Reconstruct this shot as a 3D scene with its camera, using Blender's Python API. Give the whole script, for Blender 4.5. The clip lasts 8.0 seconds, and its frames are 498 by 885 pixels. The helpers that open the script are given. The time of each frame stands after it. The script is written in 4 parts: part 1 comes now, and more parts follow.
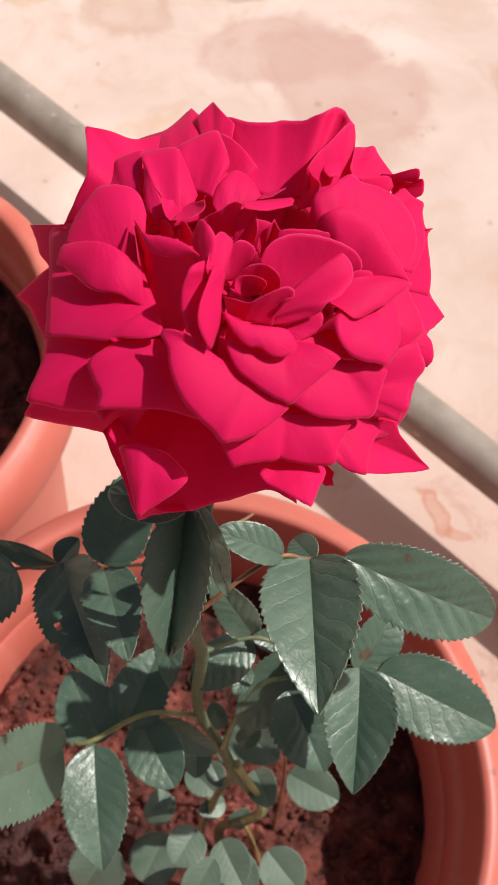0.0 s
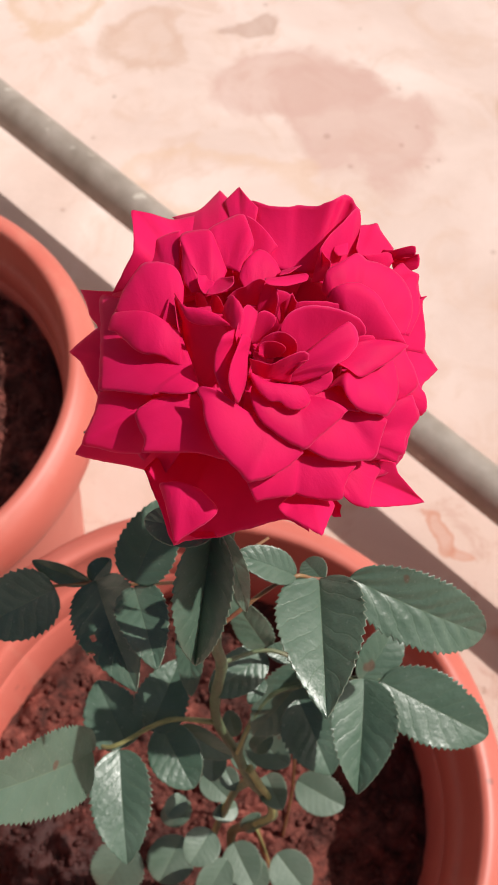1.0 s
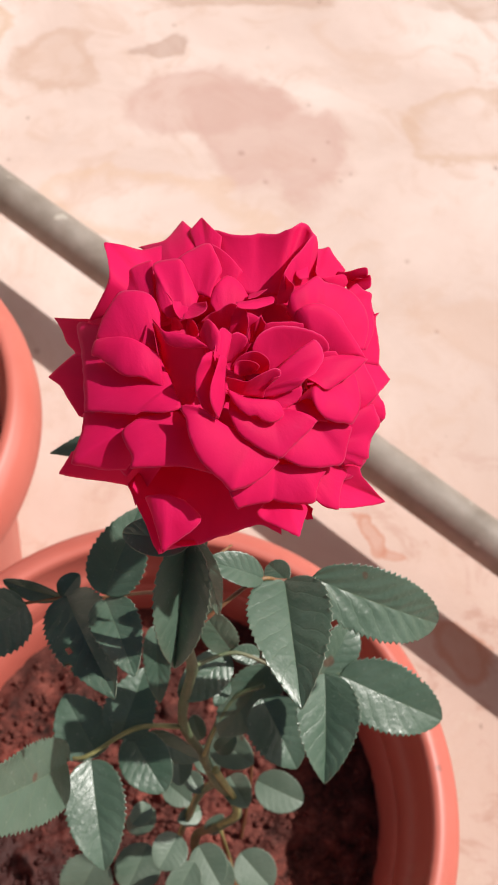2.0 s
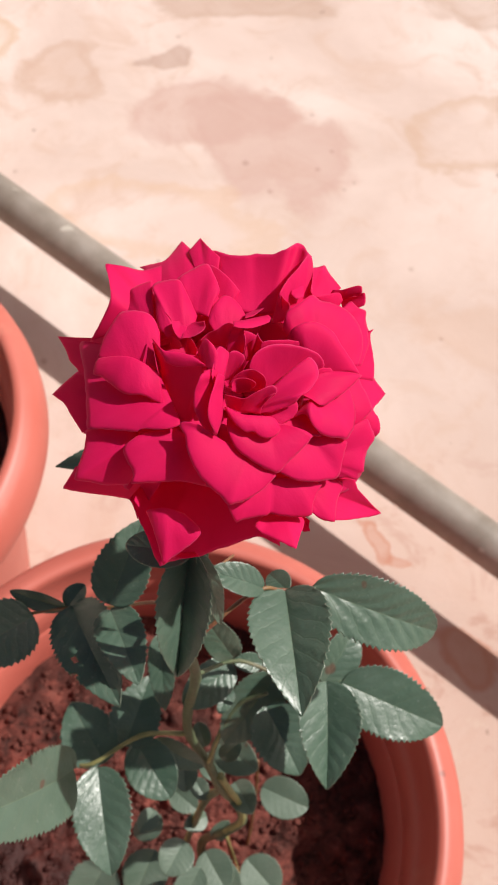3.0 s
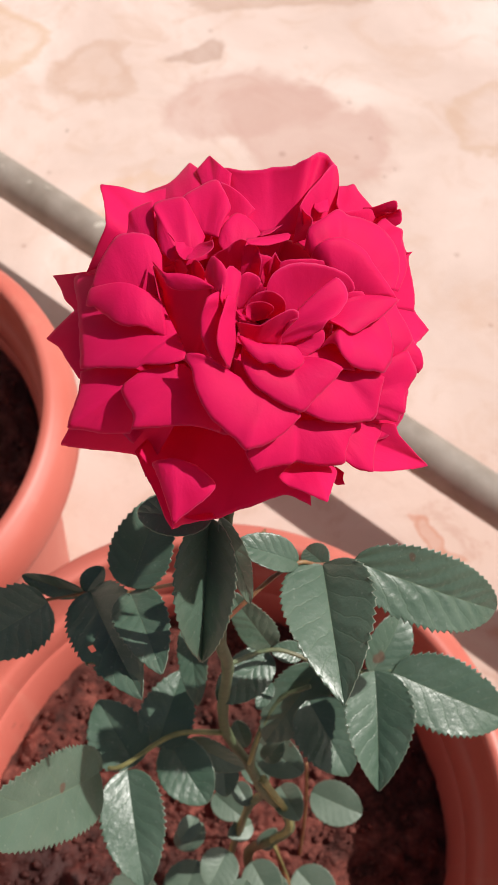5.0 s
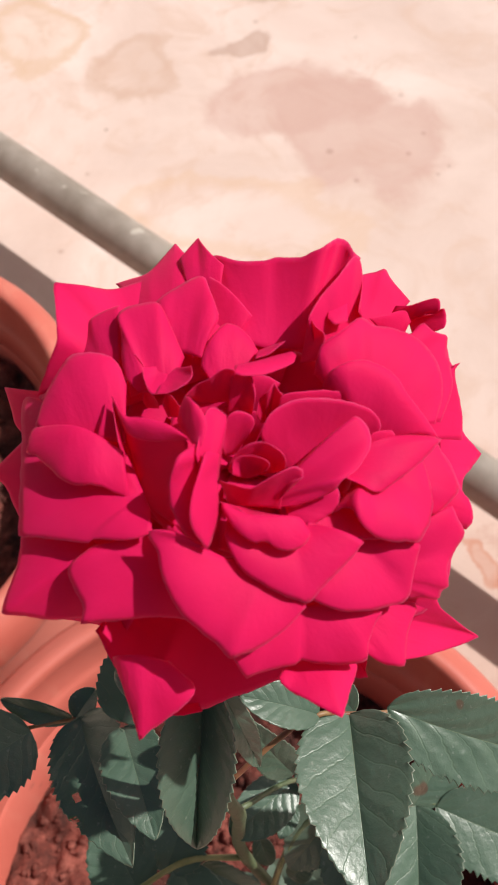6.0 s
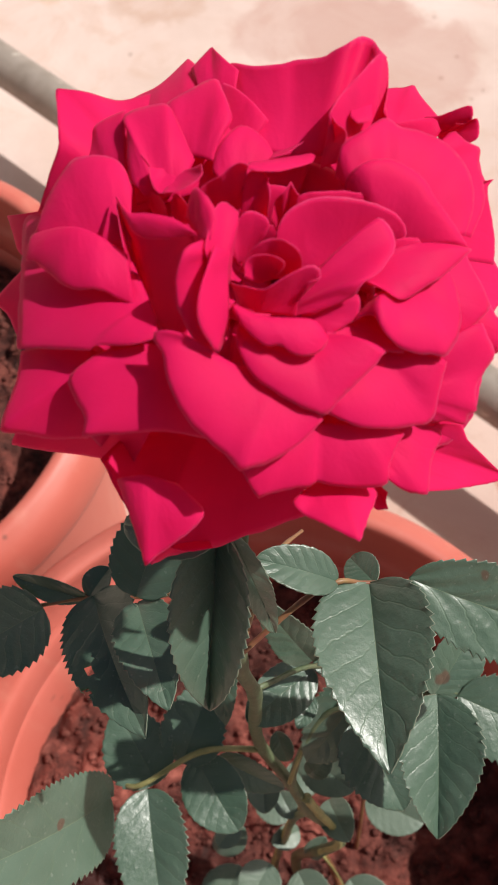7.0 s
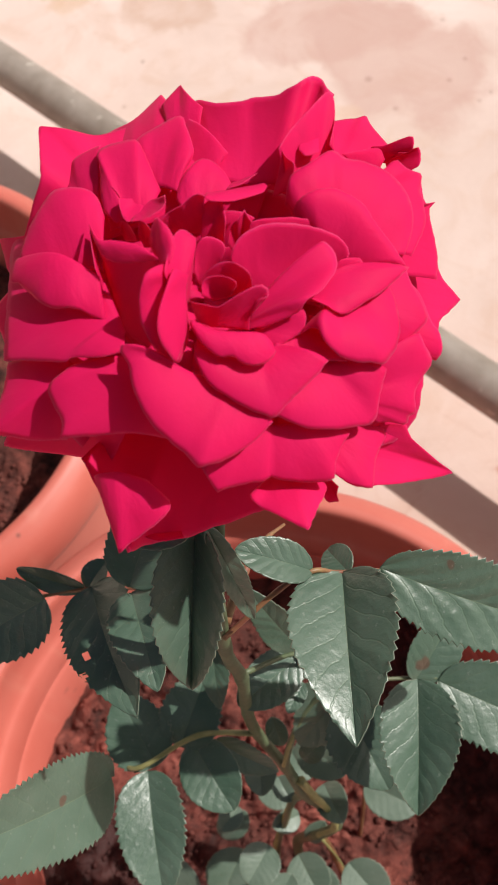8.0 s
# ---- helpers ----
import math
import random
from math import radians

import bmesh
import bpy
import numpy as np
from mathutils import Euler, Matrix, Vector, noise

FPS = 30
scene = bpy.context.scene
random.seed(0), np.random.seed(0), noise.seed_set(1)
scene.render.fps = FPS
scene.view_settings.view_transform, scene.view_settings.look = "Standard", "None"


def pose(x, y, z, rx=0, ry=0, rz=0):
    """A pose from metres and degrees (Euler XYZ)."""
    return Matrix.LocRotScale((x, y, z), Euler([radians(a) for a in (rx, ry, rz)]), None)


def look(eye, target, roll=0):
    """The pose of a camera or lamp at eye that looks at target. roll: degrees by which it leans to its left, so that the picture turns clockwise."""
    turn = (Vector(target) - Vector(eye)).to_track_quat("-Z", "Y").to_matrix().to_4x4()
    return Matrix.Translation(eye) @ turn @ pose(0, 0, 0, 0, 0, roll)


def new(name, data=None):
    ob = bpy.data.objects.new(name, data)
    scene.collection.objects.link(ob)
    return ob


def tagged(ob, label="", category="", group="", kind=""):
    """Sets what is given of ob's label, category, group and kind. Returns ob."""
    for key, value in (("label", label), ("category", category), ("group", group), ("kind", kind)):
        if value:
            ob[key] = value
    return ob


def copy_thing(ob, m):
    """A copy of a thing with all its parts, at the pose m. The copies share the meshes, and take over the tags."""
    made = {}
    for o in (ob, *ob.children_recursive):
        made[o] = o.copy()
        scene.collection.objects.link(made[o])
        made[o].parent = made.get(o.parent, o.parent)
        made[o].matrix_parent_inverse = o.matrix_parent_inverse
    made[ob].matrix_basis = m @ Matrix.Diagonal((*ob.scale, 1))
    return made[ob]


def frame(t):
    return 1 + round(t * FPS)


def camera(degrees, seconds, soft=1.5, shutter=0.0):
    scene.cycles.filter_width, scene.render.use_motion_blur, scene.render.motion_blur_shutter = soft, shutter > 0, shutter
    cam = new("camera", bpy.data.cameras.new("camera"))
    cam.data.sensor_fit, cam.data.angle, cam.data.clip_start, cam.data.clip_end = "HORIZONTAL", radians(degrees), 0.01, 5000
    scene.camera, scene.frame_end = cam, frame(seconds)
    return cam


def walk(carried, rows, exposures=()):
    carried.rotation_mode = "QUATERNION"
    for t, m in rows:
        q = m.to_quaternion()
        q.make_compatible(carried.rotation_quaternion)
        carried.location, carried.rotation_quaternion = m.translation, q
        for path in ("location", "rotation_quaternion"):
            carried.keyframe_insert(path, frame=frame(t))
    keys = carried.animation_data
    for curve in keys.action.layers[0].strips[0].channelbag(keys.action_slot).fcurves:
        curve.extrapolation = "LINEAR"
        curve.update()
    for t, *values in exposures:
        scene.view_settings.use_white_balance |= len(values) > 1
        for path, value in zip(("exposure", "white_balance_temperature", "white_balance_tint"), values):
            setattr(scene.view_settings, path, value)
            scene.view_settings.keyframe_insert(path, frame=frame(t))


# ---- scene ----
cam = camera(29.36, 8.0, soft=1.6)
ROWS = [
    (0.0, 0.0276, -0.0681, 0.9758, 25.93, -1.18, 1.91),
    (0.3, 0.0276, -0.0741, 0.9850, 26.13, -0.89, 2.62),
    (0.5, 0.0291, -0.0703, 0.9846, 26.01, -0.57, 2.42),
    (0.8, 0.0254, -0.0721, 0.9963, 26.41, -0.42, 2.94),
    (1.0, 0.0239, -0.0793, 1.0100, 26.97, -0.95, 2.39),
    (1.2, 0.0184, -0.0874, 1.0098, 27.07, -2.97, 0.28),
    (1.5, 0.0156, -0.0942, 1.0229, 27.28, -4.26, -1.80),
    (1.7, 0.0089, -0.0885, 1.0257, 27.59, -4.06, -2.16),
    (2.8, 0.0080, -0.0878, 1.0280, 28.19, -4.07, -2.40),
    (3.0, 0.0105, -0.0896, 1.0340, 28.29, -3.45, -2.37),
    (3.3, 0.0045, -0.0953, 1.0318, 28.51, -3.48, -2.11),
    (3.5, 0.0044, -0.0985, 1.0348, 28.50, -2.79, -2.22),
    (4.0, 0.0070, -0.1063, 1.0272, 28.68, -2.31, -2.29),
    (4.2, 0.0112, -0.1032, 1.0230, 28.39, -1.89, -2.34),
    (5.3, 0.0199, -0.0648, 0.9776, 29.01, 1.04, -2.17),
    (5.5, 0.0183, -0.0410, 0.9683, 28.98, 1.76, -1.59),
    (5.8, 0.0260, -0.0323, 0.9659, 28.62, 2.37, -1.01),
    (6.0, 0.0330, -0.0295, 0.9632, 28.04, 2.72, -0.74),
    (6.2, 0.0388, -0.0283, 0.9552, 27.26, 3.04, -0.65),
    (6.5, 0.0320, -0.0400, 0.9421, 25.93, 4.07, -0.44),
    (6.7, 0.0316, -0.0455, 0.9424, 25.66, 3.81, 0.06),
    (7.0, 0.0340, -0.0454, 0.9426, 25.14, 3.93, 0.36),
    (7.2, 0.0280, -0.0446, 0.9467, 24.49, 3.37, 0.22),
    (7.5, 0.0481, -0.0421, 0.9564, 24.88, 4.86, 0.22),
    (7.7, 0.0535, -0.0502, 0.9585, 24.96, 4.55, 0.56),
    (8.0, 0.0464, -0.0533, 0.9587, 25.14, 5.29, 0.51),
]
walk(cam, [(t, pose(x, y, z, rx, ry, rz)) for t, x, y, z, rx, ry, rz in ROWS])
cam.data.dof.use_dof = True
cam.data.dof.focus_distance = 0.23
cam.data.dof.aperture_fstop = 54.0

# ---- sky and sun ----
SUN_AZ, SUN_EL = 14.3, 50.0
sky_world = bpy.data.worlds.new("sky")
scene.world = sky_world
sky_world.use_nodes = True
sky_tex = sky_world.node_tree.nodes.new("ShaderNodeTexSky")
sky_tex.sky_type = "NISHITA"
sky_tex.sun_disc = False
sky_tex.dust_density = 6.0
sky_tex.ozone_density = 0.4
sky_tex.sun_elevation = radians(SUN_EL)
sky_tex.sun_rotation = radians(90 - SUN_AZ)
sky_world.node_tree.links.new(sky_tex.outputs[0], sky_world.node_tree.nodes["Background"].inputs[0])
sky_world.node_tree.nodes["Background"].inputs[1].default_value = 0.047
sun_data = bpy.data.lights.new("sun", "SUN")
sun_data.energy, sun_data.angle, sun_data.color = 4.45, radians(0.8), (1.0, 0.955, 0.90)
sun = new("sun", sun_data)
sun_dir = Vector((math.cos(radians(SUN_AZ)) * math.cos(radians(SUN_EL)), math.sin(radians(SUN_AZ)) * math.cos(radians(SUN_EL)), math.sin(radians(SUN_EL))))
sun.matrix_world = look(sun_dir * 5, (0, 0, 0))
scene.view_settings.exposure = 0.2


# ---- materials ----
class Nodes:
    """Short hand for building a node material."""

    def __init__(self, name):
        self.mat = bpy.data.materials.new(name)
        self.mat.use_nodes = True
        self.tree = self.mat.node_tree
        self.bsdf = self.tree.nodes["Principled BSDF"]
        self.out = self.tree.nodes["Material Output"]

    def node(self, kind, **inputs):
        n = self.tree.nodes.new(kind)
        for key, value in inputs.items():
            self.put(n.inputs[key.replace("_", " ")], value)
        return n

    def put(self, socket, value):
        if isinstance(value, bpy.types.NodeSocket):
            self.tree.links.new(value, socket)
        else:
            socket.default_value = value

    def noise(self, scale, detail=4.0, rough=0.6, distort=0.0, vec=None):
        n = self.node("ShaderNodeTexNoise", Scale=scale, Detail=detail, Roughness=rough, Distortion=distort)
        if vec is not None:
            self.put(n.inputs["Vector"], vec)
        return n.outputs["Fac"]

    def coord(self, which="Object"):
        return self.tree.nodes.new("ShaderNodeTexCoord").outputs[which]

    def math(self, op, a, b=0.0, c=0.0):
        n = self.tree.nodes.new("ShaderNodeMath")
        n.operation = op
        for i, v in enumerate((a, b, c)):
            self.put(n.inputs[i], v)
        return n.outputs[0]

    def ramp(self, fac, stops):
        n = self.tree.nodes.new("ShaderNodeValToRGB")
        self.put(n.inputs[0], fac)
        e = n.color_ramp.elements
        while len(e) < len(stops):
            e.new(0.5)
        for i, (p, c) in enumerate(stops):
            e[i].position = p
            e[i].color = (*c, 1) if len(c) == 3 else c
        return n.outputs[0]

    def grey(self, fac, lo, hi):
        n = self.tree.nodes.new("ShaderNodeMapRange")
        n.interpolation_type = "SMOOTHSTEP"
        self.put(n.inputs[0], fac)
        n.inputs[1].default_value, n.inputs[2].default_value = lo, hi
        return n.outputs[0]

    def mix(self, fac, a, b, blend="MIX"):
        n = self.tree.nodes.new("ShaderNodeMix")
        n.data_type, n.blend_type = "RGBA", blend
        self.put(n.inputs[0], fac)
        self.put(n.inputs[6], a if isinstance(a, bpy.types.NodeSocket) else (*a, 1))
        self.put(n.inputs[7], b if isinstance(b, bpy.types.NodeSocket) else (*b, 1))
        return n.outputs[2]

    def bump(self, height, strength, distance, normal=None):
        n = self.node("ShaderNodeBump", Strength=strength, Distance=distance, Height=height)
        if normal is not None:
            self.put(n.inputs["Normal"], normal)
        return n.outputs[0]

    def done(self, color, rough, normal=None, spec=0.5):
        self.put(self.bsdf.inputs["Base Color"], color if isinstance(color, bpy.types.NodeSocket) else (*color, 1))
        self.put(self.bsdf.inputs["Roughness"], rough)
        self.bsdf.inputs["Specular IOR Level"].default_value = spec
        if normal is not None:
            self.put(self.bsdf.inputs["Normal"], normal)
        return self.mat

    def translucent(self, color, share):
        t = self.tree.nodes.new("ShaderNodeBsdfTranslucent")
        self.put(t.inputs[0], color if isinstance(color, bpy.types.NodeSocket) else (*color, 1))
        m = self.tree.nodes.new("ShaderNodeMixShader")
        self.put(m.inputs[0], share)
        self.tree.links.new(self.bsdf.outputs[0], m.inputs[1])
        self.tree.links.new(t.outputs[0], m.inputs[2])
        self.tree.links.new(m.outputs[0], self.out.inputs[0])


def petal_material():
    m = Nodes("rose_petal")
    uv = m.coord("UV")
    sep = m.node("ShaderNodeSeparateXYZ", Vector=uv)
    along = sep.outputs[1]
    stretch = m.node("ShaderNodeMapping", Vector=uv, Scale=(46.0, 3.0, 1.0))
    veins = m.noise(1.0, 3, 0.6, 0.3, stretch.outputs[0])
    blotch = m.noise(90.0, 3, 0.5, 0.0, m.coord())
    base = m.ramp(blotch, [(0.3, (0.66, 0.010, 0.114)), (0.7, (0.74, 0.014, 0.138))])
    base = m.mix(m.math("MULTIPLY", m.grey(veins, 0.45, 0.75), 0.15), base, (0.60, 0.006, 0.080))
    fray = m.noise(700.0, 3, 0.6, 0.0, m.coord())
    worn = m.math("MULTIPLY", m.grey(along, 0.90, 1.0), m.math("MULTIPLY", m.grey(fray, 0.46, 0.72), m.grey(m.noise(70.0, 2, 0.5, 0.0, m.coord()), 0.4, 0.65)))
    base = m.mix(m.math("MULTIPLY", worn, 0.45), base, (0.60, 0.09, 0.20))
    edge = m.grey(m.math("ADD", along, m.math("MULTIPLY", fray, 0.010)), 0.984, 0.998)
    base = m.mix(m.math("MULTIPLY", edge, 0.35), base, (0.74, 0.13, 0.33))
    rough = m.math("ADD", 0.50, m.math("MULTIPLY", blotch, 0.2))
    velvet = m.noise(1500.0, 2, 0.6, 0.0, m.coord())
    crease = m.noise(1.0, 3, 0.55, 0.5, m.node("ShaderNodeMapping", Vector=uv, Scale=(5.0, 1.6, 1.0)).outputs[0])
    dent = m.noise(150.0, 3, 0.5, 0.0, m.coord())
    nrm = m.bump(m.math("ADD", crease, m.math("MULTIPLY", dent, 0.3)), 0.16, 0.0018)
    nrm = m.bump(velvet, 0.22, 0.0002, m.bump(veins, 0.06, 0.0004, nrm))
    mat = m.done(base, rough, nrm, 0.10)
    m.bsdf.inputs["Sheen Weight"].default_value = 0.10
    m.bsdf.inputs["Sheen Roughness"].default_value = 0.45
    m.bsdf.inputs["Sheen Tint"].default_value = (1.0, 0.38, 0.58, 1)
    m.translucent((0.95, 0.008, 0.075), 0.40)
    return mat


def leaf_material(name, low, high, veins, rough_low):
    m = Nodes(name)
    uv = m.coord("UV")
    sep = m.node("ShaderNodeSeparateXYZ", Vector=uv)
    across = m.math("ABSOLUTE", m.math("SUBTRACT", sep.outputs[0], 0.5))
    along = sep.outputs[1]
    rand = m.tree.nodes.new("ShaderNodeObjectInfo").outputs["Random"]
    # side veins run forward from the midrib
    wob = m.noise(8.0, 2, 0.5, 0.0, uv)
    phase = m.math("SUBTRACT", m.math("MULTIPLY", along, 7.0), m.math("MULTIPLY", across, 4.5))
    phase = m.math("ADD", phase, m.math("MULTIPLY", wob, 0.5))
    saw = m.math("ABSOLUTE", m.math("SUBTRACT", m.math("FRACT", phase), 0.5))
    side = m.math("SUBTRACT", 1.0, m.grey(saw, 0.0, 0.07))
    side = m.math("MULTIPLY", side, m.math("SUBTRACT", 1.0, m.grey(across, 0.3, 0.46)))
    mid = m.math("SUBTRACT", 1.0, m.grey(across, 0.004, 0.018))
    quilt = m.math("MULTIPLY", m.grey(saw, 0.0, 0.5), m.math("MULTIPLY", m.grey(across, 0.0, 0.2), m.grey(m.noise(160.0, 2, 0.5, 0.0, m.coord()), 0.3, 0.7)))
    cells = m.noise(520.0, 4, 0.65, 0.0, m.coord())
    soft = m.noise(70.0, 3, 0.5, 0.0, m.coord())
    green = m.ramp(soft, [(0.3, low), (0.7, high)])
    green = m.mix(m.math("MULTIPLY", rand, 0.5), green, high)
    green = m.mix(m.math("MULTIPLY", side, 0.14 * veins), green, (0.14, 0.20, 0.11))
    green = m.mix(m.math("MULTIPLY", mid, 0.6), green, (0.22, 0.27, 0.15))
    bite = m.grey(m.noise(55.0, 2, 0.5, 0.0, m.coord()), 0.735, 0.755)
    green = m.mix(m.math("MULTIPLY", bite, 0.7), green, (0.12, 0.05, 0.035))
    dust = m.grey(m.noise(600.0, 2, 0.5, 0.0, m.coord()), 0.66, 0.74)
    green = m.mix(m.math("MULTIPLY", dust, 0.25), green, (0.35, 0.38, 0.33))
    margin = m.grey(m.math("ADD", across, m.math("MULTIPLY", cells, 0.02)), 0.485, 0.512)
    green = m.mix(m.math("MULTIPLY", margin, 0.45), green, (0.30, 0.27, 0.20))
    rough = m.math("ADD", rough_low, m.math("MULTIPLY", cells, 0.3))
    n1 = m.bump(cells, 0.28, 0.0006)
    n2 = m.bump(quilt, 0.17 * veins, 0.0010, n1)
    n3 = m.bump(m.math("MAXIMUM", side, mid), 0.17 * veins, -0.0005, n2)
    mat = m.done(green, rough, n3, 0.65)
    m.translucent((0.10, 0.26, 0.04), 0.14)
    return mat


def stem_material():
    m = Nodes("green_stem")
    n = m.noise(160.0, 4, 0.6, 0.0, m.coord())
    big = m.noise(25.0, 2, 0.5, 0.0, m.coord())
    col = m.ramp(n, [(0.3, (0.055, 0.080, 0.040)), (0.7, (0.115, 0.145, 0.072))])
    col = m.mix(m.grey(big, 0.52, 0.72), col, (0.17, 0.14, 0.08))
    return m.done(col, 0.5, m.bump(n, 0.4, 0.001))


def twig_material():
    m = Nodes("red_leaf_stalk")
    n = m.noise(120.0, 3, 0.6, 0.0, m.coord())
    col = m.ramp(n, [(0.3, (0.17, 0.045, 0.03)), (0.7, (0.24, 0.15, 0.06))])
    return m.done(col, 0.5, m.bump(n, 0.3, 0.0006))


def shoot_material():
    m = Nodes("young_shoot")
    n = m.noise(140.0, 3, 0.6, 0.0, m.coord())
    col = m.ramp(n, [(0.3, (0.17, 0.17, 0.06)), (0.7, (0.30, 0.27, 0.11))])
    return m.done(col, 0.5, m.bump(n, 0.4, 0.0008))


def pot_material():
    m = Nodes("terracotta_plastic")
    o = m.coord()
    n = m.noise(9.0, 5, 0.6, 0.3, o)
    fine = m.noise(260.0, 3, 0.6, 0.0, o)
    streak = m.node("ShaderNodeMapping", Vector=o, Scale=(40.0, 40.0, 4.0))
    st = m.noise(1.0, 4, 0.6, 0.0, streak.outputs[0])
    col = m.ramp(n, [(0.25, (0.44, 0.098, 0.070)), (0.75, (0.52, 0.145, 0.112))])
    col = m.mix(m.math("MULTIPLY", m.grey(st, 0.55, 0.8), 0.25), col, (0.60, 0.30, 0.22))
    spot = m.grey(m.noise(34.0, 2, 0.5, 0.0, o), 0.74, 0.78)
    col = m.mix(m.math("MULTIPLY", spot, 0.6), col, (0.20, 0.07, 0.05))
    # specks of dried mud on the rim
    for x, y, r in ((0.1750, 0.0120, 0.0026), (0.1830, -0.0160, 0.0014), (0.1800, 0.0500, 0.0012), (-0.0700, -0.1640, 0.0016)):
        gap = m.node("ShaderNodeVectorMath", Vector=o)
        gap.operation = "DISTANCE"
        gap.inputs[1].default_value = (x, y, 0.403)
        dot = m.math("SUBTRACT", 1.0, m.grey(m.math("ADD", gap.outputs["Value"], m.math("MULTIPLY", fine, 0.0018)), r * 0.8, r * 1.5 + 0.001))
        col = m.mix(m.math("MULTIPLY", dot, 0.75), col, (0.13, 0.05, 0.04))
    rough = m.math("ADD", 0.38, m.math("MULTIPLY", n, 0.2))
    return m.done(col, rough, m.bump(fine, 0.12, 0.0008), 0.45)


def soil_material():
    m = Nodes("red_soil")
    o = m.coord()
    n = m.noise(60.0, 6, 0.7, 0.2, o)
    big = m.noise(16.0, 3, 0.6, 0.0, o)
    col = m.ramp(n, [(0.34, (0.013, 0.005, 0.004)), (0.56, (0.165, 0.043, 0.032)), (0.80, (0.43, 0.140, 0.105))])
    col = m.mix(m.math("MULTIPLY", m.grey(big, 0.42, 0.64), 0.7), col, (0.045, 0.014, 0.011))
    isle = m.node("ShaderNodeNewGeometry").outputs["Random Per Island"]
    col = m.mix(m.math("MULTIPLY", isle, 0.25), col, (0.24, 0.09, 0.07))
    # bush's shade on the soil near the rim, painted as a darker, smoother patch
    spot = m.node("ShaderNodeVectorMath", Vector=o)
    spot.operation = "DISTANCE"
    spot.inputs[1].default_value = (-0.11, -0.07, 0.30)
    darkened = m.math("SUBTRACT", 1.0, m.grey(m.math("ADD", spot.outputs["Value"], m.math("MULTIPLY", m.noise(30.0, 4, 0.6, 0.0, o), 0.07)), 0.075, 0.135))
    col = m.mix(m.math("MULTIPLY", darkened, 0.88), col, (0.030, 0.007, 0.006))
    rough = m.math("SUBTRACT", 0.92, m.math("MULTIPLY", darkened, 0.35))
    return m.done(col, rough, m.bump(n, 0.8, 0.006), 0.3)


